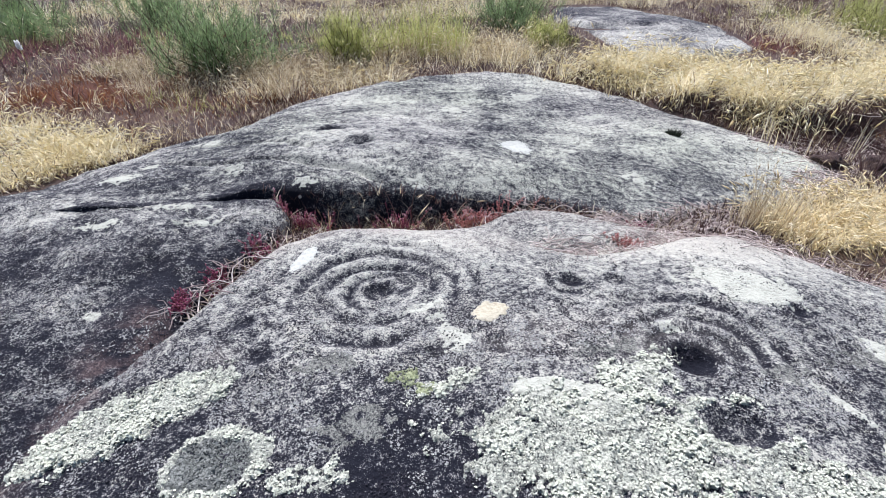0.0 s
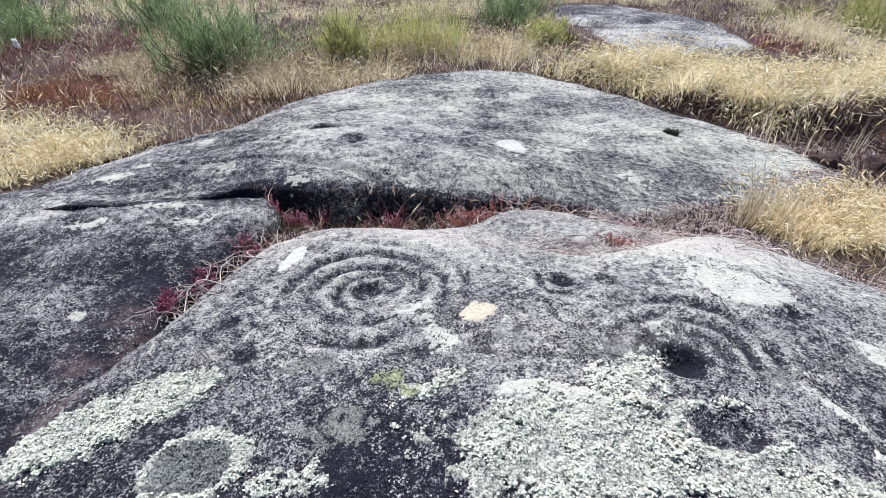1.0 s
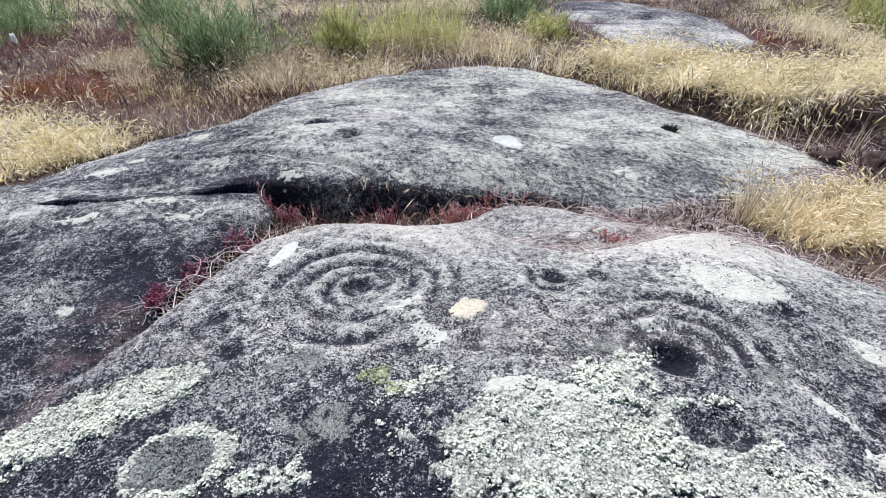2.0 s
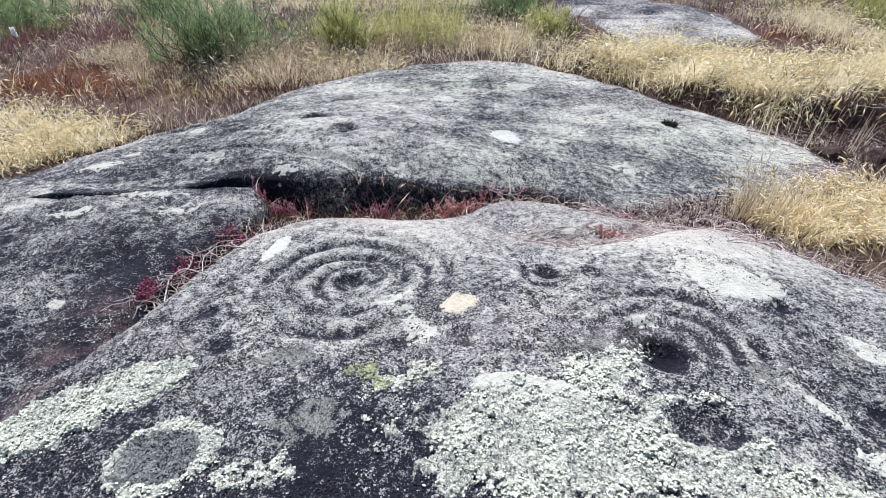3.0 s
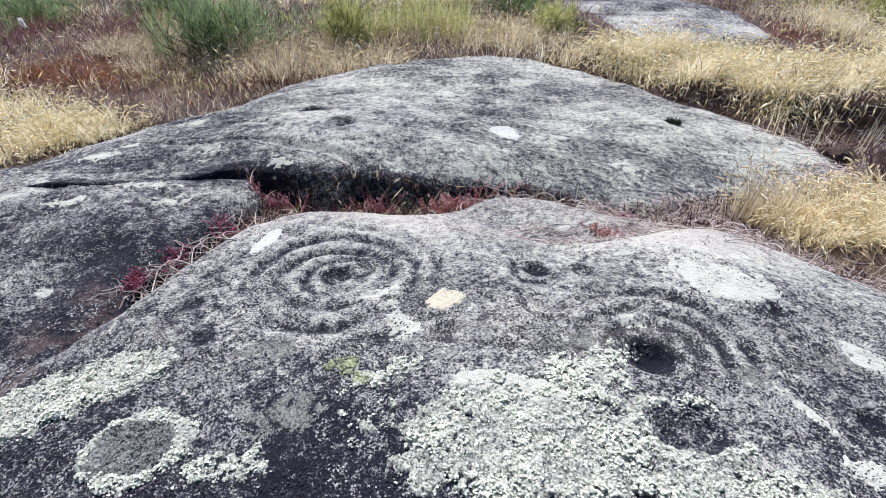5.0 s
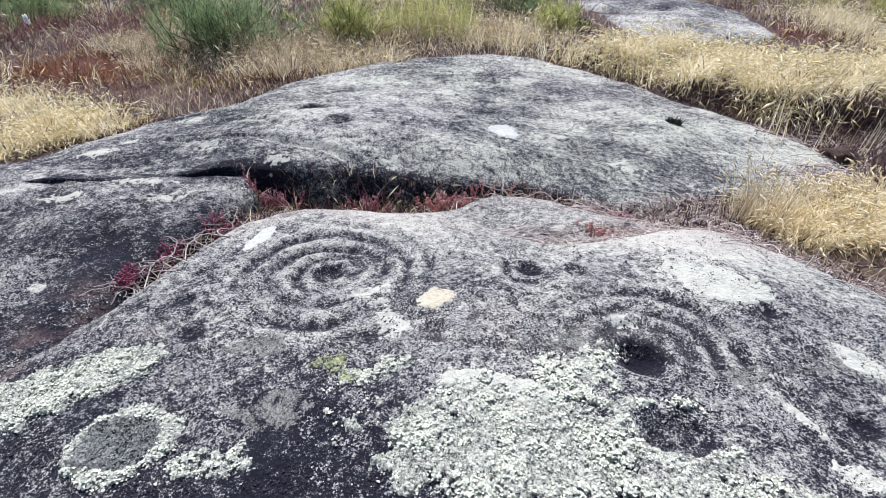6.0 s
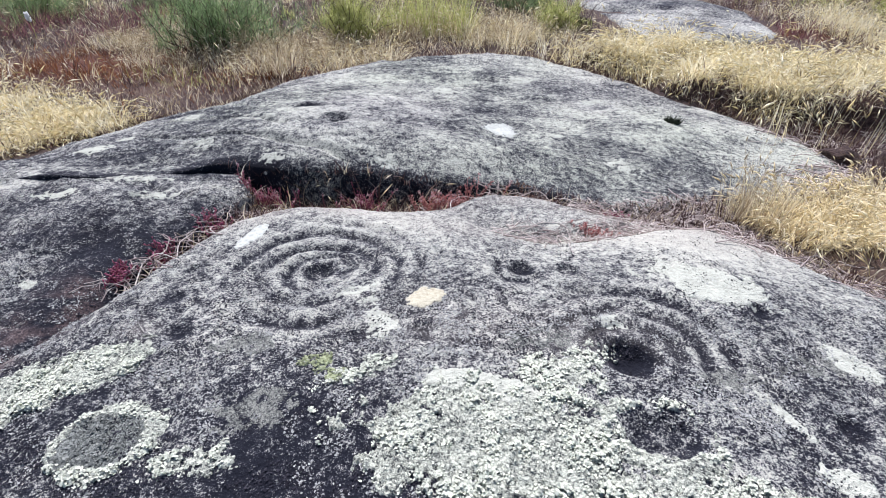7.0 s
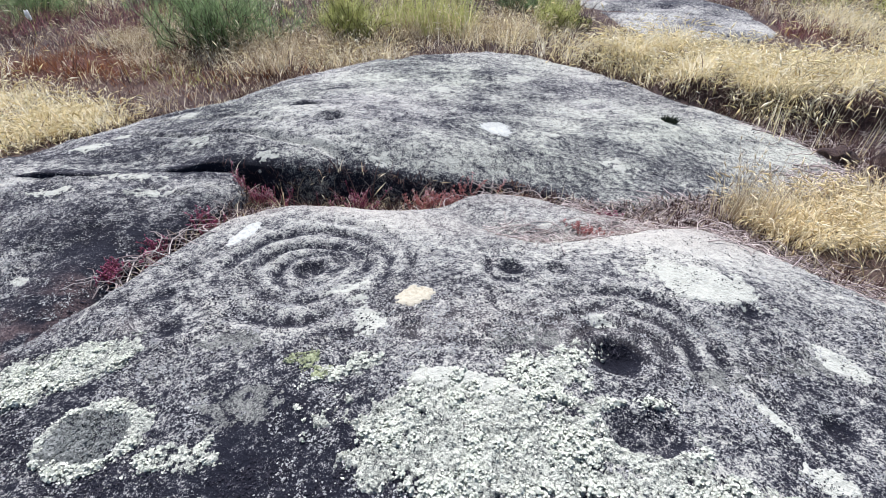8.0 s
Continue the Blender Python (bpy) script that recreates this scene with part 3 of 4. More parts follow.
me = relief("granite_outcrop", steps((1.4, 4.9, 0.03)), steps((6.2, 11.4, 0.03)), top_far, lambda d: d > -0.2, ROCK, lambda x, y, d: {"stain": 0.05 + 1.1 * fbm(x, y, 1.6, 4, 69, 0.6) + 0.5 * smooth(8.5, 8.8, y + 0.25 * (x - 3)), "bare": 0 * x, "green": 0 * x, "dirt": 0 * x})
thing("granite_outcrop", me, "flat pale granite outcrop among dry grass", "rock")

# ---- lichen ----
def petals(dice, x, y, z, r, tilt, mat, name):
    """Small crinkled scales of seven rim points round a raised or sunken middle."""
    m = len(x)
    a = np.linspace(0, 2 * np.pi, 8)[None, :7] + dice.uniform(0, 6, (m, 1))
    q = r[:, None] * dice.uniform(0.45, 1.35, (m, 7))
    ux, uy = q * np.cos(a), q * np.sin(a)
    sx, sy = dice.normal(0, tilt, (m, 1)), dice.normal(0, tilt, (m, 1))
    rim = np.stack([x[:, None] + ux, y[:, None] + uy, z[:, None] + sx * ux + sy * uy + r[:, None] * dice.uniform(-0.25, 0.35, (m, 7))], -1)
    mid = np.stack([x, y, z + r * dice.uniform(-0.15, 0.3, m)], -1)[:, None]
    t = np.array([(0, 1 + k, 1 + (k + 1) % 7) for k in range(7)])
    return mesh_from(name, np.concatenate([mid, rim], 1).reshape(-1, 3), (np.arange(m)[:, None, None] * 8 + t[None]).reshape(-1, 3), mat, flat=True)


def thallus(height, cx, cy, R, density, mat, dice):
    """The lobes of a leafy lichen: overlapping scales in clusters, thinning out at the edge."""
    n = int(density * 4 * R * R)
    x, y = dice.uniform(cx - R, cx + R, n), dice.uniform(cy - R, cy + R, n)
    z, m = height(x, y)
    tufts = fbm(x, y, 17, 3, 77, 0.6)
    ok = (m > -0.03) & ((carving(x, y) > -0.02) | (y > 2.3)) & (dice.random(n) < np.clip(0.32 + 1.9 * tufts, 0.04, 1) * (0.5 + 0.5 * smooth(0.0, 0.15, m)))
    x, y, z, tufts = x[ok], y[ok], z[ok], tufts[ok]
    r = dice.uniform(0.0018, 0.0050, len(x)) * (0.85 + 0.7 * np.clip(tufts, 0, 1))
    return petals(dice, x, y, z + 0.002 + 0.016 * np.clip(tufts + 0.1, 0, 0.6) * dice.uniform(0.5, 1, len(x)), r, 0.4, mat, "thallus")


def lichen(name, label, mat, cx, cy, rx, ry, turn, ragged, thick, seed, cell=0.005, top=top_front, hollow=0.0, lobes=0.0, holes=0.0):
    """A crust or leafy mat on a rock: an uneven oval sheet that follows the stone."""
    R = max(rx, ry) * 1.5
    c, s = math.cos(radians(turn)), math.sin(radians(turn))

    def height(x, y):
        u, v = ((x - cx) * c + (y - cy) * s) / rx, (-(x - cx) * s + (y - cy) * c) / ry
        m = 1 - np.hypot(u, v)
        if hollow:
            m = np.minimum(m, np.hypot(u, v) - hollow + 0.1)
        m = m + ragged * fbm(x, y, 9, 3, seed, 0.6) + ragged * 0.7 * fbm(x, y, 45, 3, seed + 3, 0.7) - holes * np.clip(fbm(x, y, 30, 3, seed + 6, 0.7) - 0.05, 0, 1) * 6
        lift = (thick + 0.007) * smooth(-0.12, 0.1, m) + lobes * np.clip(fbm(x, y, 80, 2, seed + 8) + 0.25, 0, 1) * smooth(0, 0.1, m) - 0.007
        return top(x, y)[0] + lift, m
    me = relief(name, np.arange(cx - R, cx + R, cell), np.arange(cy - R, cy + R, cell), height, lambda d: d > -0.35, mat, lambda x, y, d: {"edge": d}, whole=lobes > 0)
    ob = thing(name, me, label, "lichen", "lichen patches on the rocks")
    if lobes:
        tone = LICHEN_LOBE if mat is LICHEN_LEAFY else LICHEN_LOBE_DARK if mat is LICHEN_DARK else mat
        part("thallus", thallus(height, cx, cy, R, 75000, tone, np.random.default_rng(seed + 100)), ob, "", "stuff")
    return ob


LEAFY = "leafy pale grey-green lichen mat on the carved slab"
CRUST = "smooth pale mint crust lichen on the carved slab"
lichen("leafy_lichen", LEAFY, LICHEN_LEAFY, 0.43, 0.85, 0.40, 0.22, -8, 0.55, 0.004, 1, 0.004, lobes=0.012, holes=0.25)
lichen("leafy_lichen", LEAFY, LICHEN_LEAFY, 0.62, 1.12, 0.22, 0.10, 35, 1.0, 0.003, 2, 0.004, lobes=0.008, holes=0.6)
lichen("leafy_lichen", LEAFY, LICHEN_LEAFY, 0.97, 0.77, 0.24, 0.09, -20, 0.8, 0.003, 3, 0.004, lobes=0.009, holes=0.4)
lichen("leafy_lichen", "long leafy pale lichen mat along the slab's flank", LICHEN_LEAFY, -1.02, 1.035, 0.31, 0.12, 34, 0.5, 0.004, 4, 0.004, lobes=0.010, holes=0.15)
lichen("leafy_lichen", "broad leafy pale lichen mat on the slab's flank", LICHEN_LEAFY, -0.87, 1.145, 0.16, 0.10, 25, 0.6, 0.004, 32, 0.004, lobes=0.010, holes=0.15)
lichen("leafy_lichen", "pale leafy lichen rim round a dark centre", LICHEN_LEAFY, -0.67, 0.86, 0.165, 0.125, 12, 0.30, 0.005, 5, 0.004, hollow=0.80, lobes=0.008)
lichen("dark_lichen", "dark green-grey lichen disc inside a pale rim", LICHEN_DARK, -0.67, 0.86, 0.15, 0.11, 12, 0.2, 0.001, 6, 0.005, lobes=0.004)
lichen("leafy_lichen", "pale leafy lichen rim of a shallow basin", LICHEN_LEAFY, 0.893, 0.938, 0.175, 0.118, 0, 0.55, 0.005, 7, 0.004, hollow=0.84, lobes=0.009)
lichen("yellow_lichen", "small yellow-green lichen patch on the carved slab", LICHEN_YELLOW, -0.14, 1.16, 0.06, 0.03, 20, 1.2, 0.002, 26, 0.004, lobes=0.005, holes=0.8)
lichen("yellow_lichen", "small yellow-green lichen patch on the carved slab", LICHEN_YELLOW, -0.08, 1.105, 0.045, 0.03, -20, 1.0, 0.002, 27, 0.004, lobes=0.005, holes=0.5)
lichen("leafy_lichen", "small broken leafy lichen patch on dark stone", LICHEN_LEAFY, -0.42, 0.80, 0.12, 0.04, 8, 1.1, 0.002, 19, 0.004, lobes=0.007, holes=1.0)
lichen("leafy_lichen", "small broken leafy lichen patch on dark stone", LICHEN_LEAFY, -0.02, 1.10, 0.14, 0.05, 20, 1.2, 0.002, 20, 0.004, lobes=0.006, holes=1.2)
lichen("crust_lichen", CRUST, LICHEN_CRUST, 1.30, 1.665, 0.25, 0.12, -20, 0.9, 0.003, 8)
lichen("crust_lichen", CRUST, LICHEN_CRUST, 0.38, 1.06, 0.17, 0.05, -8, 0.6, 0.0075, 9)
lichen("crust_lichen", CRUST, LICHEN_WHITE, -0.665, 1.96, 0.15, 0.040, 72, 0.8, 0.003, 10)
lichen("crust_lichen", CRUST, LICHEN_CRUST, -0.06, 1.55, 0.08, 0.055, 30, 1.2, 0.002, 11, holes=0.3)
lichen("crust_lichen", CRUST, LICHEN_CRUST, 0.02, 1.40, 0.12, 0.05, -55, 1.3, 0.002, 12, holes=0.5)
lichen("crust_lichen", CRUST, LICHEN_CRUST, 1.62, 1.30, 0.10, 0.06, -50, 0.9, 0.003, 13)
lichen("crust_lichen", CRUST, LICHEN_CRUST, 1.28, 1.02, 0.09, 0.018, -62, 1.3, 0.001, 14, holes=0.9)
lichen("crust_lichen", CRUST, LICHEN_CRUST, 1.33, 0.83, 0.06, 0.04, -40, 1.1, 0.003, 15)
for x_, y_, rx_, ry_, seed_ in ((0.56, 1.28, 0.13, 0.07, 61), (-0.40, 1.24, 0.11, 0.05, 62), (-0.28, 0.98, 0.13, 0.06, 63), (1.15, 1.17, 0.10, 0.05, 64), (-0.62, 1.08, 0.08, 0.04, 65), (1.45, 1.25, 0.12, 0.06, 66), (0.28, 0.62, 0.14, 0.05, 67)):
    lichen("crust_lichen", "faint broken grey crust lichen on the carved slab", LICHEN_GREY, x_, y_, rx_, ry_, 10, 1.3, 0.001, seed_, holes=1.2)
lichen("crust_lichen", "smooth cream crust lichen between the carved rings", LICHEN_CREAM, 0.19, 1.50, 0.075, 0.06, 20, 0.5, 0.003, 16)
lichen("crust_lichen", "pale crust lichen on the carved rings", LICHEN_CRUST, 0.83, 1.41, 0.08, 0.03, -10, 1.1, 0.001, 17, holes=0.6)
lichen("crust_lichen", "white crust lichen spot on the granite dome", LICHEN_WHITE, 0.545, 3.49, 0.13, 0.13, 10, 0.5, 0.002, 18, 0.008, top=top_back)
lichen("crust_lichen", "faint pale crust lichen on the granite dome", LICHEN_CRUST, -2.1, 2.9, 0.13, 0.08, 10, 0.8, 0.002, 21, 0.008, top=top_back, holes=0.3)
lichen("crust_lichen", "faint pale crust lichen on the granite dome", LICHEN_CRUST, 1.35, 3.05, 0.13, 0.10, -10, 1.0, 0.002, 22, 0.008, top=top_back, holes=0.8)
for x_, y_, r_, seed_ in ((-0.17, 2.76, 0.075, 41), (0.92, 3.42, 0.06, 42), (1.03, 3.55, 0.05, 43), (1.55, 3.58, 0.07, 44), (-2.02, 3.12, 0.10, 45), (-0.82, 2.72, 0.08, 46), (0.25, 2.85, 0.06, 47), (-1.35, 2.85, 0.09, 48), (1.40, 4.45, 0.10, 49), (0.1, 4.4, 0.13, 50), (-1.7, 3.5, 0.09, 51), (2.2, 3.5, 0.08, 52), (0.8, 4.9, 0.12, 53)):
    lichen("crust_lichen", "small broken crust lichen spot on the granite dome", LICHEN_CRUST, x_, y_, r_, r_ * 0.75, 10, 1.0, 0.002, seed_, 0.008, top=top_back, holes=0.5)
lichen("crust_lichen", "faint pale crust lichen on the dark slab", LICHEN_CRUST, -1.85, 2.2, 0.14, 0.05, 5, 1.0, 0.002, 23, 0.006, top=top_left, holes=0.6)
lichen("crust_lichen", "broken pale crust lichen on the dark slab", LICHEN_CRUST, -1.25, 2.28, 0.16, 0.06, 10, 1.2, 0.002, 28, 0.006, top=top_left, holes=0.9)
lichen("crust_lichen", "broken pale crust lichen on the dark slab", LICHEN_CRUST, -1.55, 2.42, 0.18, 0.05, 4, 1.2, 0.002, 29, 0.006, top=top_left, holes=0.9)
lichen("crust_lichen", "faint pale crust lichen on the dark slab", LICHEN_CRUST, -1.45, 1.55, 0.04, 0.03, 0, 0.7, 0.002, 24, 0.006, top=top_left)


def rock_on(x, y, loop):
    return (inside_distance(x, y, loop) > 0.03).astype(float)


def flakes(name, label, mat, n, x0, x1, y0, y1, where, size, top):
    """Many small lichen scales lying on a rock."""
    x, y = scatter(rng, n, x0, x1, y0, y1, where)
    r = size[0] + (size[1] - size[0]) * rng.random(len(x)) ** 2
    me = petals(rng, x, y, top(x, y)[0] + rng.uniform(0.001, 0.004, len(x)), r, 0.3, mat, name)
    return thing(name, me, label, "lichen", kind="stuff")


rng = np.random.default_rng(5)
SCALES = plant_material("pale_lichen_scales", [(0.17, 0.175, 0.17), (0.31, 0.315, 0.29), (0.49, 0.50, 0.435)], 0.95, 0.0)
SOOT = plant_material("black_lichen_scales", [(0.006, 0.006, 0.009), (0.018, 0.017, 0.024), (0.05, 0.048, 0.056)], 0.95, 0.0)
for mat_, seed_, name_, label_ in ((SCALES, 91, "lichen_scales", "small pale grey lichen scales"), (SOOT, 92, "black_lichen_scales", "small black lichen scales")):
    flakes(name_, label_ + " scattered over the carved slab", mat_, 170000, -1.2, 2.3, 0.6, 2.4,
           lambda x, y: (rock_on(x, y, FRONT) * smooth(0.0, 0.3, fbm(x, y, 13, 4, seed_, 0.65)) * smooth(2.4, 1.1, y) * ((carving(x, y) > -0.022) | (seed_ > 91))), (0.0014, 0.0042), top_front)
    flakes(name_, label_ + " scattered over the dark slab", mat_, 80000, -2.6, -0.9, 0.7, 2.5,
           lambda x, y: (rock_on(x, y, LEFT) * smooth(0.0, 0.3, fbm(x, y, 13, 4, seed_ + 4, 0.65))), (0.0014, 0.0042), top_left)


for mat_, seed_, name_, label_ in ((SCALES, 95, "lichen_scales", "pale grey lichen scales"), (SOOT, 96, "black_lichen_scales", "black lichen scales")):
    flakes(name_, label_ + " scattered over the granite dome", mat_, 26000, -2.8, 2.8, 2.6, 5.8,
           lambda x, y: (rock_on(x, y, BACK) * smooth(0.0, 0.3, fbm(x, y, 6, 4, seed_, 0.65))), (0.003, 0.007), top_back)

# ---- plants ----
def rock_mask(x, y):
    """1 on bare rock."""
    best = np.full(np.shape(x), -9.0)
    for loop in (FRONT, LEFT, BACK, FAR):
        best = np.maximum(best, inside_distance(x, y, loop))
    return best


rng = np.random.default_rng(11)


def grass_sheet(name, label, mat, n, x0, x1, y0, y1, where, height, width, lean, bend, droop=0.0, heads=0.0, head_size=0.008, lean_dir=None):
    x, y = scatter(rng, n, x0, x1, y0, y1, where)
    v, f = blades(rng, on_ground(x, y), height, width, lean, bend, droop, heads, head_size, lean_dir=lean_dir)
    return thing(name, mesh_from(name, v, f, mat, flat=True), label, "grass", kind="stuff")


def off_rock(x, y, margin=0.02):
    return (rock_mask(x, y) < -margin).astype(float)



def clumped(n, x0, x1, y0, y1, where, size, per):
    """Places gathered in tussocks, the centres thinned by where(x, y): places, the way out of the tussock, its own height."""
    cx, cy = scatter(rng, n, x0, x1, y0, y1, where)
    k = rng.integers(per[0], per[1], len(cx))
    r = np.repeat(rng.uniform(*size, len(cx)), k)
    dx, dy = r * rng.normal(0, 0.45, k.sum()), r * rng.normal(0, 0.45, k.sum())
    x, y = np.repeat(cx, k) + dx, np.repeat(cy, k) + dy
    own = np.repeat(rng.uniform(0.35, 1.35, len(cx)), k)
    ok = rock_mask(x, y) < -0.02
    return x[ok], y[ok], np.arctan2(dy, dx)[ok], own[ok]


def clump_sheet(name, label, mat, n, x0, x1, y0, y1, where, size, per, height, width, lean, bend, droop=0.0, heads=0.0, head_size=0.008):
    x, y, way, own = clumped(n, x0, x1, y0, y1, where, size, per)
    tall = own * (0.75 + 0.6 * np.clip(fbm(x, y, 2.2, 2, 81) + 0.4, 0, 1))
    v, f = blades(rng, on_ground(x, y), height, width, lean, bend, droop, heads, head_size, lean_dir=way, scale=tall)
    return thing(name, mesh_from(name, v, f, mat, flat=True), label, "grass", kind="stuff")


# thin dead grass over all the ground, in clumps of two kinds
clump_sheet("dead_grass", "thin brown dead grass over dark soil", STRAW_BROWN, 6000, -8, 8, -4, 12.5,
            lambda x, y: off_rock(x, y) * (0.04 + 0.96 * smooth(-0.04, 0.16, fbm(x, y, 1.1, 3, 84))) * (1 - 0.85 * rust(x, y)) * (1 - 0.75 * bump(x, y, -5.3, 7.0, 1.3, 0.9)) * (1 - 0.85 * np.clip(bump(x, y, 3.0, 4.15, 0.9, 0.4), 0, 1)), (0.08, 0.22), (8, 24), (0.08, 0.24), (0.003, 0.007), 0.7, 0.6, 0.7, 0.5, 0.010)
clump_sheet("dark_dead_grass", "dark grey-brown dead stems over soil", HEATHER, 3200, -8, 8, 2.2, 12.5,
            lambda x, y: off_rock(x, y) * (0.25 + 0.75 * smooth(0.1, -0.1, fbm(x, y, 1.3, 3, 84))), (0.08, 0.25), (8, 24), (0.08, 0.28), (0.006, 0.014), 0.8, 0.5)

grass_sheet("ground_litter", "matted brown dead litter over the soil", STRAW_BROWN, 100000, -7.5, 7.5, 1.2, 13, lambda x, y: off_rock(x, y, 0.0) * (1 - 0.9 * rust(x, y)) * (0.15 + 0.85 * smooth(-0.12, 0.18, fbm(x, y, 1.4, 4, 85, 0.6))), (0.05, 0.14), (0.003, 0.007), 1.3, 0.5)
grass_sheet("dark_litter", "dark matted dead litter over the soil", HEATHER, 55000, -7.5, 7.5, 1.2, 13, lambda x, y: off_rock(x, y, 0.0) * (1 - 0.8 * rust(x, y)), (0.05, 0.14), (0.005, 0.010), 1.3, 0.5)

clump_sheet("green_sprigs", "low green gorse sprigs among dead grass", GORSE, 420, -8, -1.5, 6.2, 11, lambda x, y: off_rock(x, y) * smooth(0.0, 0.25, fbm(x, y, 0.9, 3, 88)), (0.08, 0.2), (10, 26), (0.10, 0.36), (0.005, 0.010), 0.5, 0.3)
clump_sheet("green_sprigs", "pale green grass sprigs beyond the outcrop", GREEN_GRASS, 160, 4.5, 8.5, 6.8, 11, lambda x, y: off_rock(x, y) * smooth(0.0, 0.25, fbm(x, y, 0.9, 3, 89)), (0.08, 0.2), (10, 26), (0.15, 0.45), (0.005, 0.010), 0.4, 0.3)

clump_sheet("leaf_litter", "dry brown leaf litter beside the dome", STRAW_BROWN, 900, -5.5, 0.0, 3.4, 6.6, lambda x, y: off_rock(x, y) * (1 - rust(x, y)), (0.08, 0.2), (6, 16), (0.04, 0.12), (0.004, 0.009), 1.0, 0.6)
clump_sheet("leaf_litter", "rusty brown leaf litter beside the dome", BRACKEN, 700, -5.5, 0.0, 3.4, 6.6, lambda x, y: off_rock(x, y) * smooth(-0.1, 0.15, fbm(x, y, 1.1, 3, 86)), (0.08, 0.2), (6, 16), (0.03, 0.10), (0.005, 0.011), 1.0, 0.6)


def right_bank(x, y):
    a = np.clip(bump(x, y, 3.3, 4.95, 1.2, 0.40) + bump(x, y, 4.6, 4.8, 1.2, 0.55) + 0.9 * bump(x, y, 2.2, 5.9, 0.9, 0.35) + 0.9 * bump(x, y, 3.4, 5.9, 1.2, 0.4) + 0.6 * bump(x, y, 5.5, 6.3, 1.2, 0.9) + 0.8 * bump(x, y, 2.75, 5.15, 0.5, 0.28), 0, 1) * smooth(4.42, 4.62, y + 0.25 * fbm(x, y, 2.5, 2, 80))
    return off_rock(x, y, 0.10) * smooth(0.3, 0.6, a + 0.55 * fbm(x, y, 3, 3, 72)) * smooth(-0.08, 0.06, fbm(x, y, 4.2, 2, 76))


clump_sheet("dry_grass_bank", "dense curling straw-yellow dry grass with pale seed heads", STRAW, 2300, 1.3, 7.4, 4.1, 7.6, right_bank, (0.12, 0.30), (30, 70),
            (0.16, 0.36), (0.004, 0.008), 0.55, 0.8, 1.2, 0.8, 0.014)


def left_bank(x, y):
    a = np.clip(bump(x, y, -3.5, 3.6, 1.1, 0.5) + bump(x, y, -4.6, 4.0, 1.2, 0.7) + 0.7 * bump(x, y, -2.75, 3.95, 0.5, 0.25), 0, 1)
    return off_rock(x, y, 0.05) * smooth(0.3, 0.6, a + 0.4 * fbm(x, y, 3, 3, 73)) * smooth(-0.12, 0.02, fbm(x, y, 4.2, 2, 79))


clump_sheet("dry_grass_bank", "dense curling straw-yellow dry grass beside the dome", STRAW, 1200, -6.5, -2.0, 2.6, 5.2, left_bank, (0.12, 0.28), (30, 66),
            (0.12, 0.26), (0.005, 0.009), 0.5, 0.9, 1.2, 0.7, 0.013)


def middle_bank(x, y):
    a = np.clip(bump(x, y, -1.5, 5.8, 1.2, 0.5) + bump(x, y, 0.3, 6.9, 1.2, 0.6) + 0.8 * bump(x, y, -3.2, 6.2, 1.5, 0.8), 0, 1)
    return off_rock(x, y, 0.05) * smooth(0.3, 0.7, a + 0.5 * fbm(x, y, 3, 3, 74))


clump_sheet("dry_grass_fringe", "pale buff dry grass with seed heads behind the dome", STRAW_BROWN, 1400, -6.5, 2.0, 4.8, 8.5, middle_bank, (0.10, 0.26), (26, 60),
            (0.14, 0.34), (0.003, 0.006), 0.4, 0.5, 0.7, 0.7, 0.011)
clump_sheet("straw_fringe", "scattered straw-coloured grass clumps", STRAW, 1700, -7, 7, 5.0, 12, lambda x, y: off_rock(x, y, 0.05) * np.clip(smooth(0.05, 0.25, fbm(x, y, 1.2, 3, 83)) + bump(x, y, 0.5, 6.7, 0.9, 0.45) + 0.7 * bump(x, y, 2.2, 11.5, 2.0, 0.8), 0, 1) * (1 - 0.8 * bump(x, y, -5.3, 7.0, 1.3, 0.9)), (0.12, 0.3), (16, 40),
            (0.16, 0.40), (0.004, 0.008), 0.45, 0.5, 0.8, 0.7, 0.013)
clump_sheet("green_grass", "tall fine yellow-green grass", GREEN_GRASS, 760, -2.6, 1.4, 6.3, 9.6,
            lambda x, y: off_rock(x, y) * smooth(0.3, 0.8, bump(x, y, -0.25, 7.05, 0.8, 0.5) + 0.3 * fbm(x, y, 3, 2, 75)), (0.08, 0.16), (20, 44), (0.30, 0.70), (0.004, 0.008), 0.25, 0.3, 0.2, 0.3, 0.009)
clump_sheet("purple_heath", "low purple-brown heath beside the far outcrop", PURPLE, 420, 3.6, 6.4, 6.4, 9.0, lambda x, y: off_rock(x, y) * smooth(0.35, 0.6, bump(x, y, 4.75, 7.5, 0.55, 0.6) + 0.4 * fbm(x, y, 2, 3, 87)), (0.08, 0.2), (14, 30), (0.06, 0.20), (0.006, 0.012), 0.7, 0.4)
clump_sheet("green_sprigs", "low olive-green sprigs among dead grass", GREEN_GRASS, 330, -7, 0.2, 4.9, 8.6, lambda x, y: off_rock(x, y, 0.25) * (1 - rust(x, y)) * smooth(-0.05, 0.2, fbm(x, y, 1.0, 3, 90)), (0.10, 0.25), (12, 30), (0.06, 0.24), (0.004, 0.008), 0.6, 0.5)
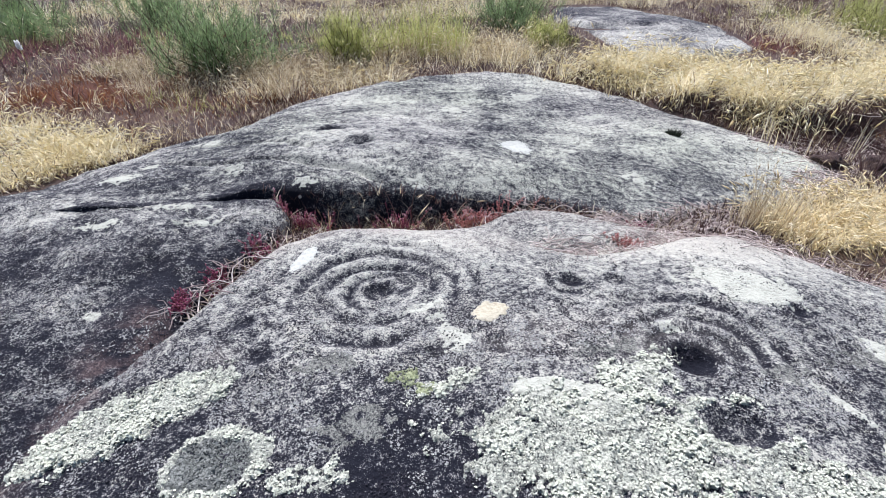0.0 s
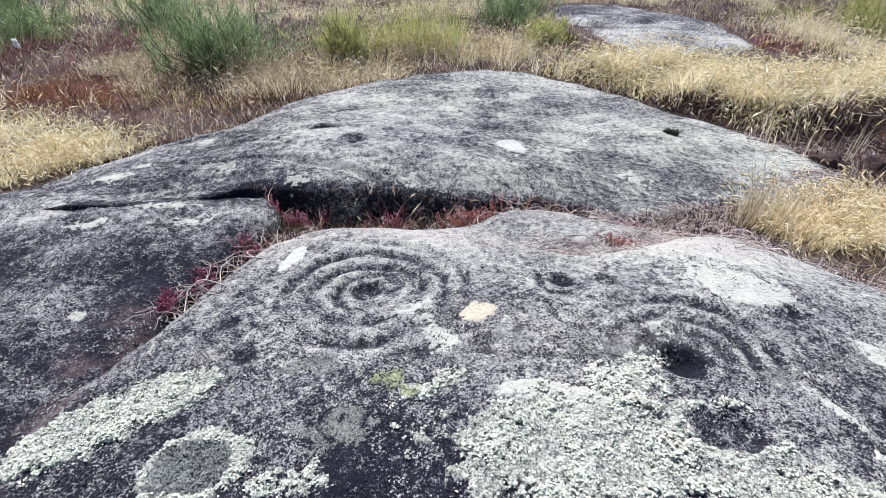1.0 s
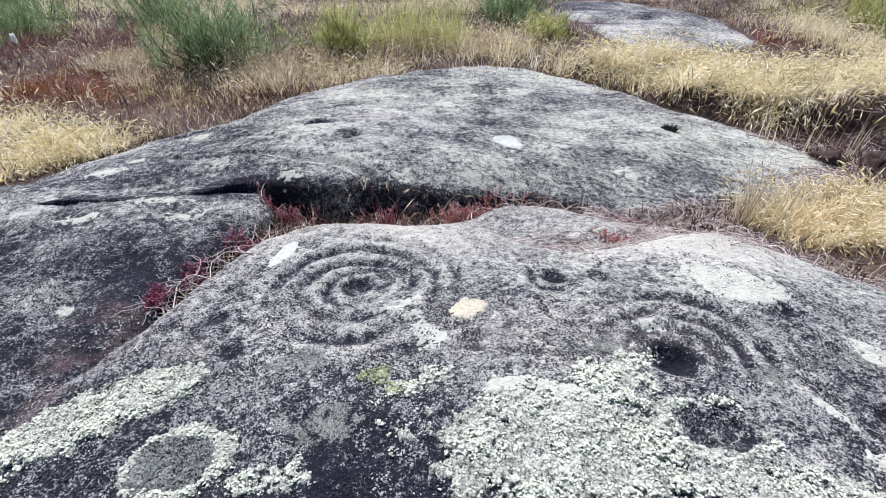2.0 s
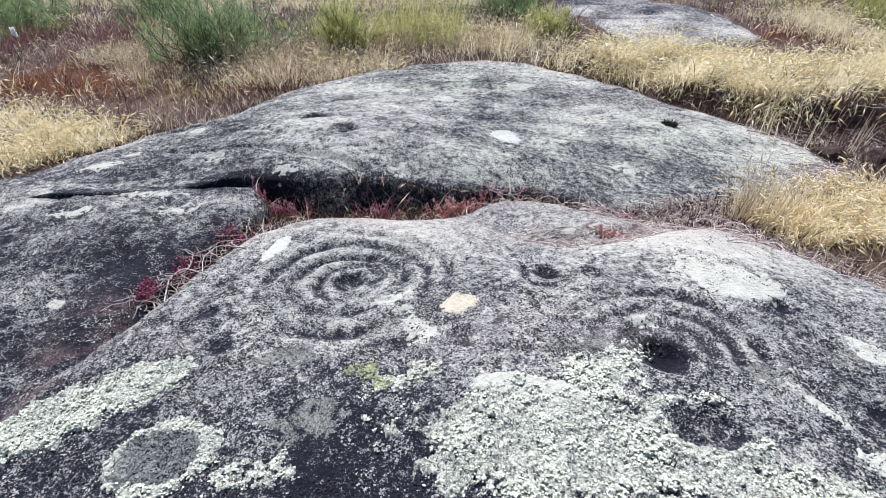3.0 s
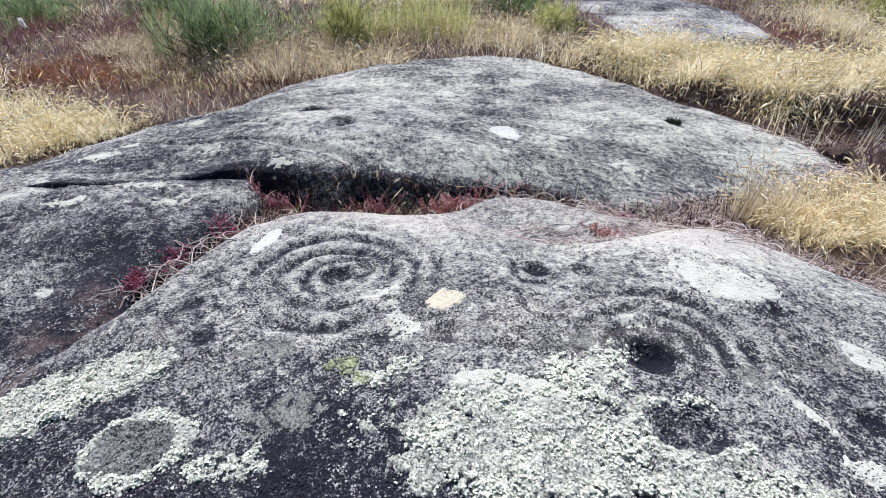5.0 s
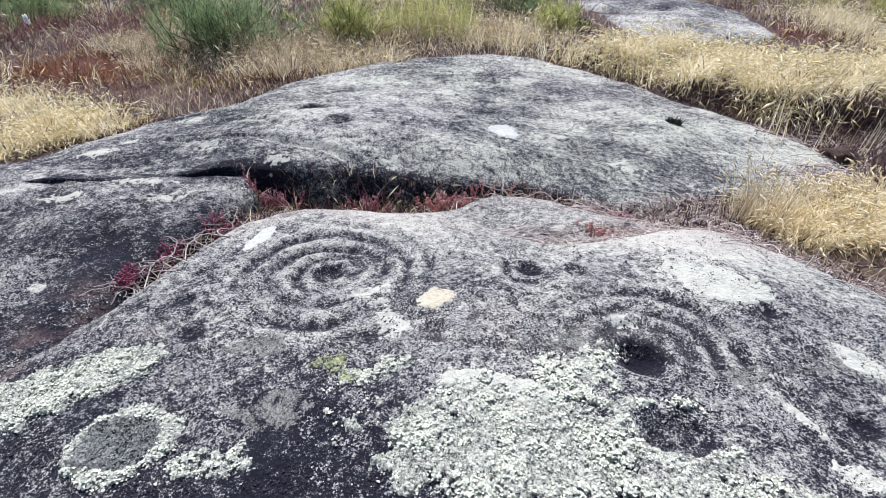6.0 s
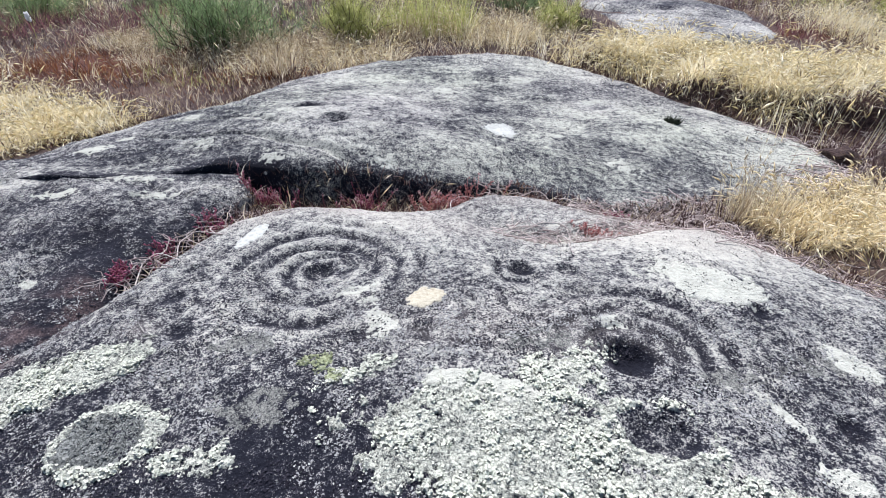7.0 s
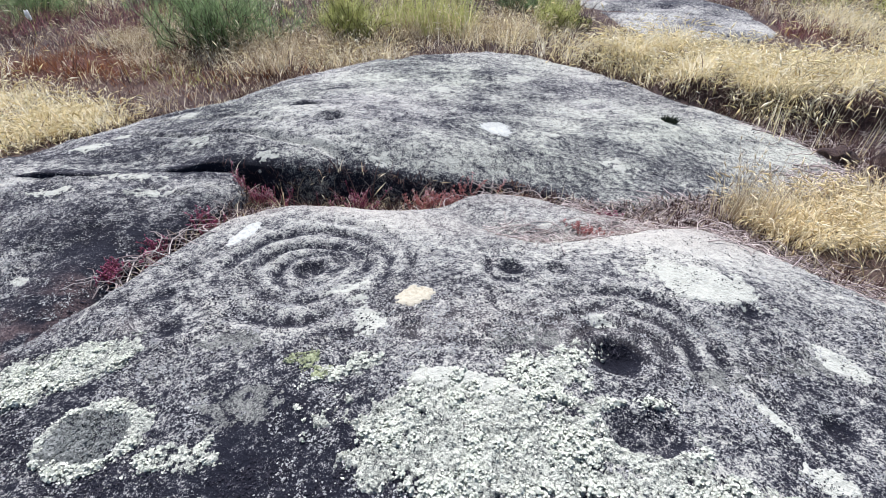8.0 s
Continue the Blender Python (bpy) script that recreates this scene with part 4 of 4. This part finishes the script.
clump_sheet("dark_heath", "low dark purple-brown heath among dead grass", PURPLE, 420, -7.5, -2.8, 5.6, 9.0, lambda x, y: off_rock(x, y) * smooth(0.25, 0.6, bump(x, y, -5.3, 7.0, 1.4, 0.9) + 0.6 * fbm(x, y, 1.5, 3, 87)), (0.10, 0.28), (20, 44), (0.08, 0.26), (0.004, 0.009), 0.7, 0.4)
clump_sheet("rust_litter", "rust-red dead bracken litter", BRACKEN, 4800, -6, 5.8, 3.2, 8.2, lambda x, y: off_rock(x, y) * rust(x, y), (0.06, 0.16), (10, 24), (0.06, 0.18), (0.005, 0.012), 0.9, 0.6)


def tuft(name, label, mat, x, y, r, n, height, width, lean, bend, droop=0.0, heads=0.0, head_size=0.01, group="grass tufts"):
    a, d = rng.uniform(0, 2 * np.pi, n), r * np.sqrt(rng.random(n))
    px, py = x + d * np.cos(a), y + d * np.sin(a)
    v, f = blades(rng, on_ground(px, py), height, width, lean, bend, droop, heads, head_size, lean_dir=a, scale=rng.uniform(0.6, 1.15, n))
    return thing(name, mesh_from(name, v, f, mat, flat=True), label, "grass", group)


for k in range(9):
    tuft("dry_grass_tuft", "golden dry grass tuft at the edge of the carved slab", GOLD, (2.2, 2.42, 2.7, 2.35, 2.62, 2.95, 2.12, 3.1, 2.9)[k], (2.52, 2.55, 2.45, 2.75, 2.78, 2.7, 2.66, 2.5, 2.95)[k], 0.15, 420,
         (0.14, 0.32), (0.004, 0.007), 0.5, 0.9, 1.2, 0.75, 0.011)
tuft("upright_grass_tuft", "thin upright buff grass stalks beside the dome", STRAW_BROWN, 2.0, 2.62, 0.12, 170, (0.28, 0.56), (0.0025, 0.004), 0.18, 0.12, 0.0, 0.3, 0.008)
tuft("upright_grass_tuft", "thin upright buff grass stalks beside the dome", STRAW_BROWN, 1.82, 2.60, 0.08, 60, (0.25, 0.5), (0.0025, 0.004), 0.18, 0.12, 0.0, 0.3, 0.008)
tuft("upright_grass_tuft", "few tall dry stalks below the grass bank", STRAW, 3.2, 4.25, 0.5, 60, (0.25, 0.45), (0.006, 0.008), 0.15, 0.1, 0.0, 0.4, 0.014)


def bush(label, x, y, r, h, mat, n):
    """A gorse bush: woody stems from one foot, each beset with short spines."""
    root = new("gorse_bush")
    z0 = float(highest(x, y)[0])
    tagged(root, label, "bush", "gorse bushes")
    stems, spines = [], []
    for k in range(n):
        a, e = rng.uniform(0, 2 * np.pi), rng.uniform(0.1, 1.3)
        L = h * rng.uniform(0.55, 1.1)
        d = np.array([math.cos(a) * math.sin(e), math.sin(a) * math.sin(e), math.cos(e)])
        t = np.linspace(0, 1, 6)[:, None]
        curve = np.array([x, y, z0]) + np.array([rng.normal(0, r * 0.45), rng.normal(0, r * 0.45), 0]) + d * L * t + np.array([0, 0, 0.15 * L]) * t * t + rng.normal(0, 0.05, (6, 3)) * t
        stems.append(tube(curve, 0.006, 4, 0.4))
        m = 170
        q = rng.random(m) ** 0.6
        base = np.stack([np.interp(q, t[:, 0], curve[:, j]) for j in range(3)], 1) + rng.normal(0, 0.03, (m, 3))
        spines.append(blades(rng, base, (0.04, 0.10), (0.004, 0.008), 1.1, 0.3, segments=2))
    for v, f in stems:
        part("stem", mesh_from("stem", v, f, HEATHER), root)
    part("foliage", mesh_from("foliage", *joined(spines), mat, flat=True), root, "dense green spines", "stuff")
    return root


bush("dark green gorse bush among dead grass", -2.72, 6.25, 0.5, 0.72, GORSE, 110)
bush("bright green gorse bush beside tall grass", -1.18, 6.5, 0.28, 0.52, GREEN_GRASS, 60)
bush("green gorse bush at the back of the clearing", 1.1, 8.5, 0.45, 0.65, GORSE, 80)
bush("pale green gorse bush near the far outcrop", 1.45, 7.3, 0.2, 0.34, GREEN_GRASS, 36)
bush("dark green gorse bush at the clearing's edge", -6.6, 8.3, 0.6, 0.7, GORSE, 90)
bush("green gorse bush at the clearing's edge", -4.6, 8.8, 0.5, 0.6, GORSE, 60)
bush("low dark green gorse bush in heath", -5.9, 7.5, 0.5, 0.42, GORSE, 50)
bush("yellow-green broom bush beyond the outcrop", 6.6, 8.2, 0.6, 0.65, GREEN_GRASS, 70)


# ---- what grows in the cracks ----
def ellipsoid(c, r, d):
    """A fat little leaf at c along d: an eight-sided lozenge."""
    d = d / np.linalg.norm(d)
    u = np.cross(d, (0.3, 0.2, 0.9))
    u /= np.linalg.norm(u) + 1e-9
    w = np.cross(d, u)
    v = [c, c + d * 2.6 * r] + [c + d * 1.4 * r + r * 0.7 * (u * math.cos(a) + w * math.sin(a)) for a in (0, 1.57, 3.14, 4.71)]
    f = [(0, 2 + (k + 1) % 4, 2 + k) for k in range(4)] + [(1, 2 + k, 2 + (k + 1) % 4) for k in range(4)]
    return np.array(v), np.array(f)


def stonecrop(label, x, y, rx, ry, n, h, mat, leaf=0.0065):
    """A clump of stonecrop: short stems, fat leaves, a few dry flower heads."""
    root = tagged(new("red_stonecrop"), label, "plant", "red plants in the cracks")
    stems, leaves, heads = [], [], []
    px, py = x + rng.normal(0, rx * 0.5, n), y + rng.normal(0, ry * 0.5, n)
    feet = on_ground(px, py, 0.004)
    for k in range(n):
        p = feet[k]
        L = h * rng.uniform(0.4, 1.0)
        d = np.array([rng.normal(0, 0.35), rng.normal(0, 0.35), 1.0])
        t = np.linspace(0, 1, 4)[:, None]
        c = p + d * L * t + rng.normal(0, 0.004, (4, 3)) * t
        stems.append(tube(c, 0.0016, 3, 0.7))
        for q in np.linspace(0.25, 1.0, 6):
            at = p + d * L * q
            if q == 1.0 and h > 0.1 and k % 3 == 0:
                heads += [ellipsoid(at + rng.normal(0, 0.005, 3), 0.0035, np.array([rng.normal(), rng.normal(), 0.4 + abs(rng.normal())])) for _ in range(7)]
            leaves.append(ellipsoid(at, leaf * rng.uniform(0.6, 1.2), np.array([rng.normal(), rng.normal(), 0.5 + abs(rng.normal())])))
    for v, f in stems:
        part("stem", mesh_from("stem", v, f, PINK_LEAF), root)
    part("leafage", mesh_from("leafage", *joined(leaves), mat, flat=True), root, "", "stuff")
    if heads:
        part("flower_heads", mesh_from("flower_heads", *joined(heads), DRY_HEAD, flat=True), root, "pale pink dried flower heads", "stuff")
    return root


RED = "dark red stonecrop clump rooted in the crack"
stonecrop(RED, -0.80, 2.50, 0.15, 0.05, 60, 0.115, RED_LEAF)
stonecrop(RED, -0.28, 2.50, 0.12, 0.05, 50, 0.15, RED_LEAF)
stonecrop("pink dry stonecrop clump in the crack", 0.22, 2.53, 0.16, 0.05, 190, 0.13, PINK_LEAF, 0.006)
stonecrop(RED, 1.13, 2.50, 0.10, 0.04, 60, 0.05, RED_LEAF)
stonecrop("pinkish dry stonecrop in a shallow hollow", 0.98, 2.20, 0.10, 0.04, 40, 0.04, PINK_LEAF, 0.005)
stonecrop(RED, -0.95, 2.12, 0.07, 0.06, 55, 0.05, RED_LEAF)
stonecrop(RED, -1.06, 1.85, 0.04, 0.09, 55, 0.05, RED_LEAF)
stonecrop(RED, -1.12, 1.64, 0.035, 0.07, 50, 0.05, RED_LEAF)


def stalks(name, label, line, spread, n, length, radius, mat):
    """Dead roots and stalks lying along a line of the plan."""
    line = rounded(line, closed=False)
    i = rng.integers(0, len(line) - 1, n)
    c = line[i] + rng.normal(0, spread, (n, 2))
    d = line[i + 1] - line[i]
    a = (np.arctan2(d[:, 1], d[:, 0]) + rng.normal(0, 0.6, n))[:, None]
    L = (length * rng.uniform(0.4, 1.2, n))[:, None]
    t = np.linspace(-0.5, 0.5, 8)[None]
    w = rng.normal(0, 0.3, (n, 1)) * L
    px = c[:, :1] + L * t * np.cos(a) - w * (t * t * 4) * np.sin(a) + rng.normal(0, 0.005, (n, 8))
    py = c[:, 1:] + L * t * np.sin(a) + w * (t * t * 4) * np.cos(a) + rng.normal(0, 0.005, (n, 8))
    z = highest(px.ravel(), py.ravel()).reshape(n, 8)
    z = np.maximum(z, z[:, :1] + (z[:, -1:] - z[:, :1]) * (t + 0.5)) + 0.003 + np.abs(rng.normal(0, 0.012, (n, 1))) * (1 - 4 * t * t)
    pieces = [tube(np.c_[px[k], py[k], z[k]], radius * rng.uniform(0.5, 1.2), 4, 0.5) for k in range(n)]
    return thing(name, mesh_from(name, *joined(pieces), mat), label, "dead stalks", kind="stuff")


stalks("dead_stalks", "tangled grey dead stalks and roots in the crack", [(-1.14, 1.55), (-1.05, 1.8), (-0.95, 2.1), (-0.80, 2.33), (-0.62, 2.48)], 0.022, 80, 0.19, 0.003, LITTER)
stalks("dead_stalks", "tangled grey dead stalks between dome and slab", [(0.55, 2.13), (0.85, 2.12), (1.1, 2.25), (1.3, 2.4), (1.6, 2.5), (1.85, 2.45)], 0.06, 260, 0.15, 0.0026, LITTER)
stalks("dead_stalks", "matted grey dead stalks below the dome", [(0.95, 2.50), (1.25, 2.52), (1.6, 2.62), (1.9, 2.75)], 0.05, 320, 0.16, 0.0028, LITTER)
stalks("dead_stalks", "grey dead stalks lying in the crack", [(-0.4, 2.50), (0.0, 2.50), (0.25, 2.55), (0.6, 2.64), (1.1, 2.52)], 0.03, 120, 0.18, 0.0026, LITTER)
stalks("dead_stalks", "grey-brown dead stalks along the slab's edge", [(1.7, 2.42), (1.95, 2.25), (2.2, 2.0), (2.4, 1.75)], 0.10, 620, 0.18, 0.003, LITTER)
stalks("dead_stalks", "bleached dead stalks beside dark stones", [(2.6, 3.1), (2.85, 3.3), (3.2, 3.5), (3.5, 3.6)], 0.12, 260, 0.24, 0.004, LITTER)
stalks("dead_stalks", "grey dead stalks strewn over the dark hollow", [(2.9, 4.3), (3.3, 4.05), (3.9, 3.9), (4.6, 3.8)], 0.16, 300, 0.28, 0.004, LITTER)
grass_sheet("hollow_litter", "dark matted litter in the hollow below the bank", HEATHER, 42000, 2.3, 5.6, 2.7, 4.9, lambda x, y: off_rock(x, y, 0.0) * smooth(-0.2, 0.1, fbm(x, y, 3, 3, 93)), (0.05, 0.13), (0.004, 0.010), 1.2, 0.5)


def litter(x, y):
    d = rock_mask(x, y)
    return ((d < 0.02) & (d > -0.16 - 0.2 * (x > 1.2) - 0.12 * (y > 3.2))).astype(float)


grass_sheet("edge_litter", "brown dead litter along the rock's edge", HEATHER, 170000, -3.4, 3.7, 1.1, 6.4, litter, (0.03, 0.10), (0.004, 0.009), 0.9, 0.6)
grass_sheet("edge_straw", "short pale dead grass along the rock's edge", STRAW_BROWN, 60000, -3.4, 3.7, 1.1, 6.4, litter, (0.03, 0.12), (0.003, 0.007), 1.0, 0.7)


def stone(name, label, x, y, r, seed, mat, flat=0.6):
    bm = bmesh.new()
    bmesh.ops.create_icosphere(bm, subdivisions=4, radius=1)
    for v in bm.verts:
        k = 1 + 0.35 * noise.fractal(v.co * 1.3 + Vector((seed, 0, 0)), 1.0, 2.0, 3) + 0.06 * noise.noise(v.co * 7)
        v.co = Vector((v.co.x * k * r, v.co.y * k * r * 0.8, v.co.z * k * r * flat))
    me = bpy.data.meshes.new(name)
    bm.to_mesh(me)
    bm.free()
    me.materials.append(mat)
    me.polygons.foreach_set("use_smooth", np.ones(len(me.polygons), bool))
    ob = thing(name, me, label, "stone")
    ob.location = (x, y, float(highest(x, y)[0]) + r * flat * 0.4)
    return ob


stone("stone", "dark weathered stone in dead grass", 3.15, 3.74, 0.13, 3, SOIL)
stone("stone", "dark weathered stone in dead grass", 3.5, 3.66, 0.14, 5, SOIL)
stone("stone", "dark brown stump-like stone near the far outcrop", 1.75, 7.35, 0.14, 9, SOIL, 0.9)
tuft("moss_tuft", "small dark moss tuft on the granite dome", MOSS, 1.92, 3.95, 0.055, 300, (0.03, 0.08), (0.005, 0.009), 0.5, 0.3, group="moss")
tuft("moss_tuft", "orange-brown moss cushion in the crack", BRACKEN, 0.62, 2.66, 0.09, 300, (0.015, 0.04), (0.004, 0.007), 0.7, 0.3, group="moss")


def white_flower(x, y):
    z = float(highest(x, y)[0])
    root = tagged(new("white_flower"), "single white flower head on a thin stalk", "flower")
    part("stalk", mesh_from("stalk", *tube([(x, y, z - 0.01), (x + 0.01, y, z + 0.1), (x, y, z + 0.24)], 0.004), GREEN_GRASS), root)
    for k in range(14):
        a = k * 2.4
        part("petal", mesh_from("petal", *ellipsoid(np.array([x, y, z + 0.19 + 0.006 * k]), 0.022, np.array([math.cos(a), math.sin(a), 1.0 + 0.12 * k])), WHITE), root)


white_flower(-5.12, 6.30)
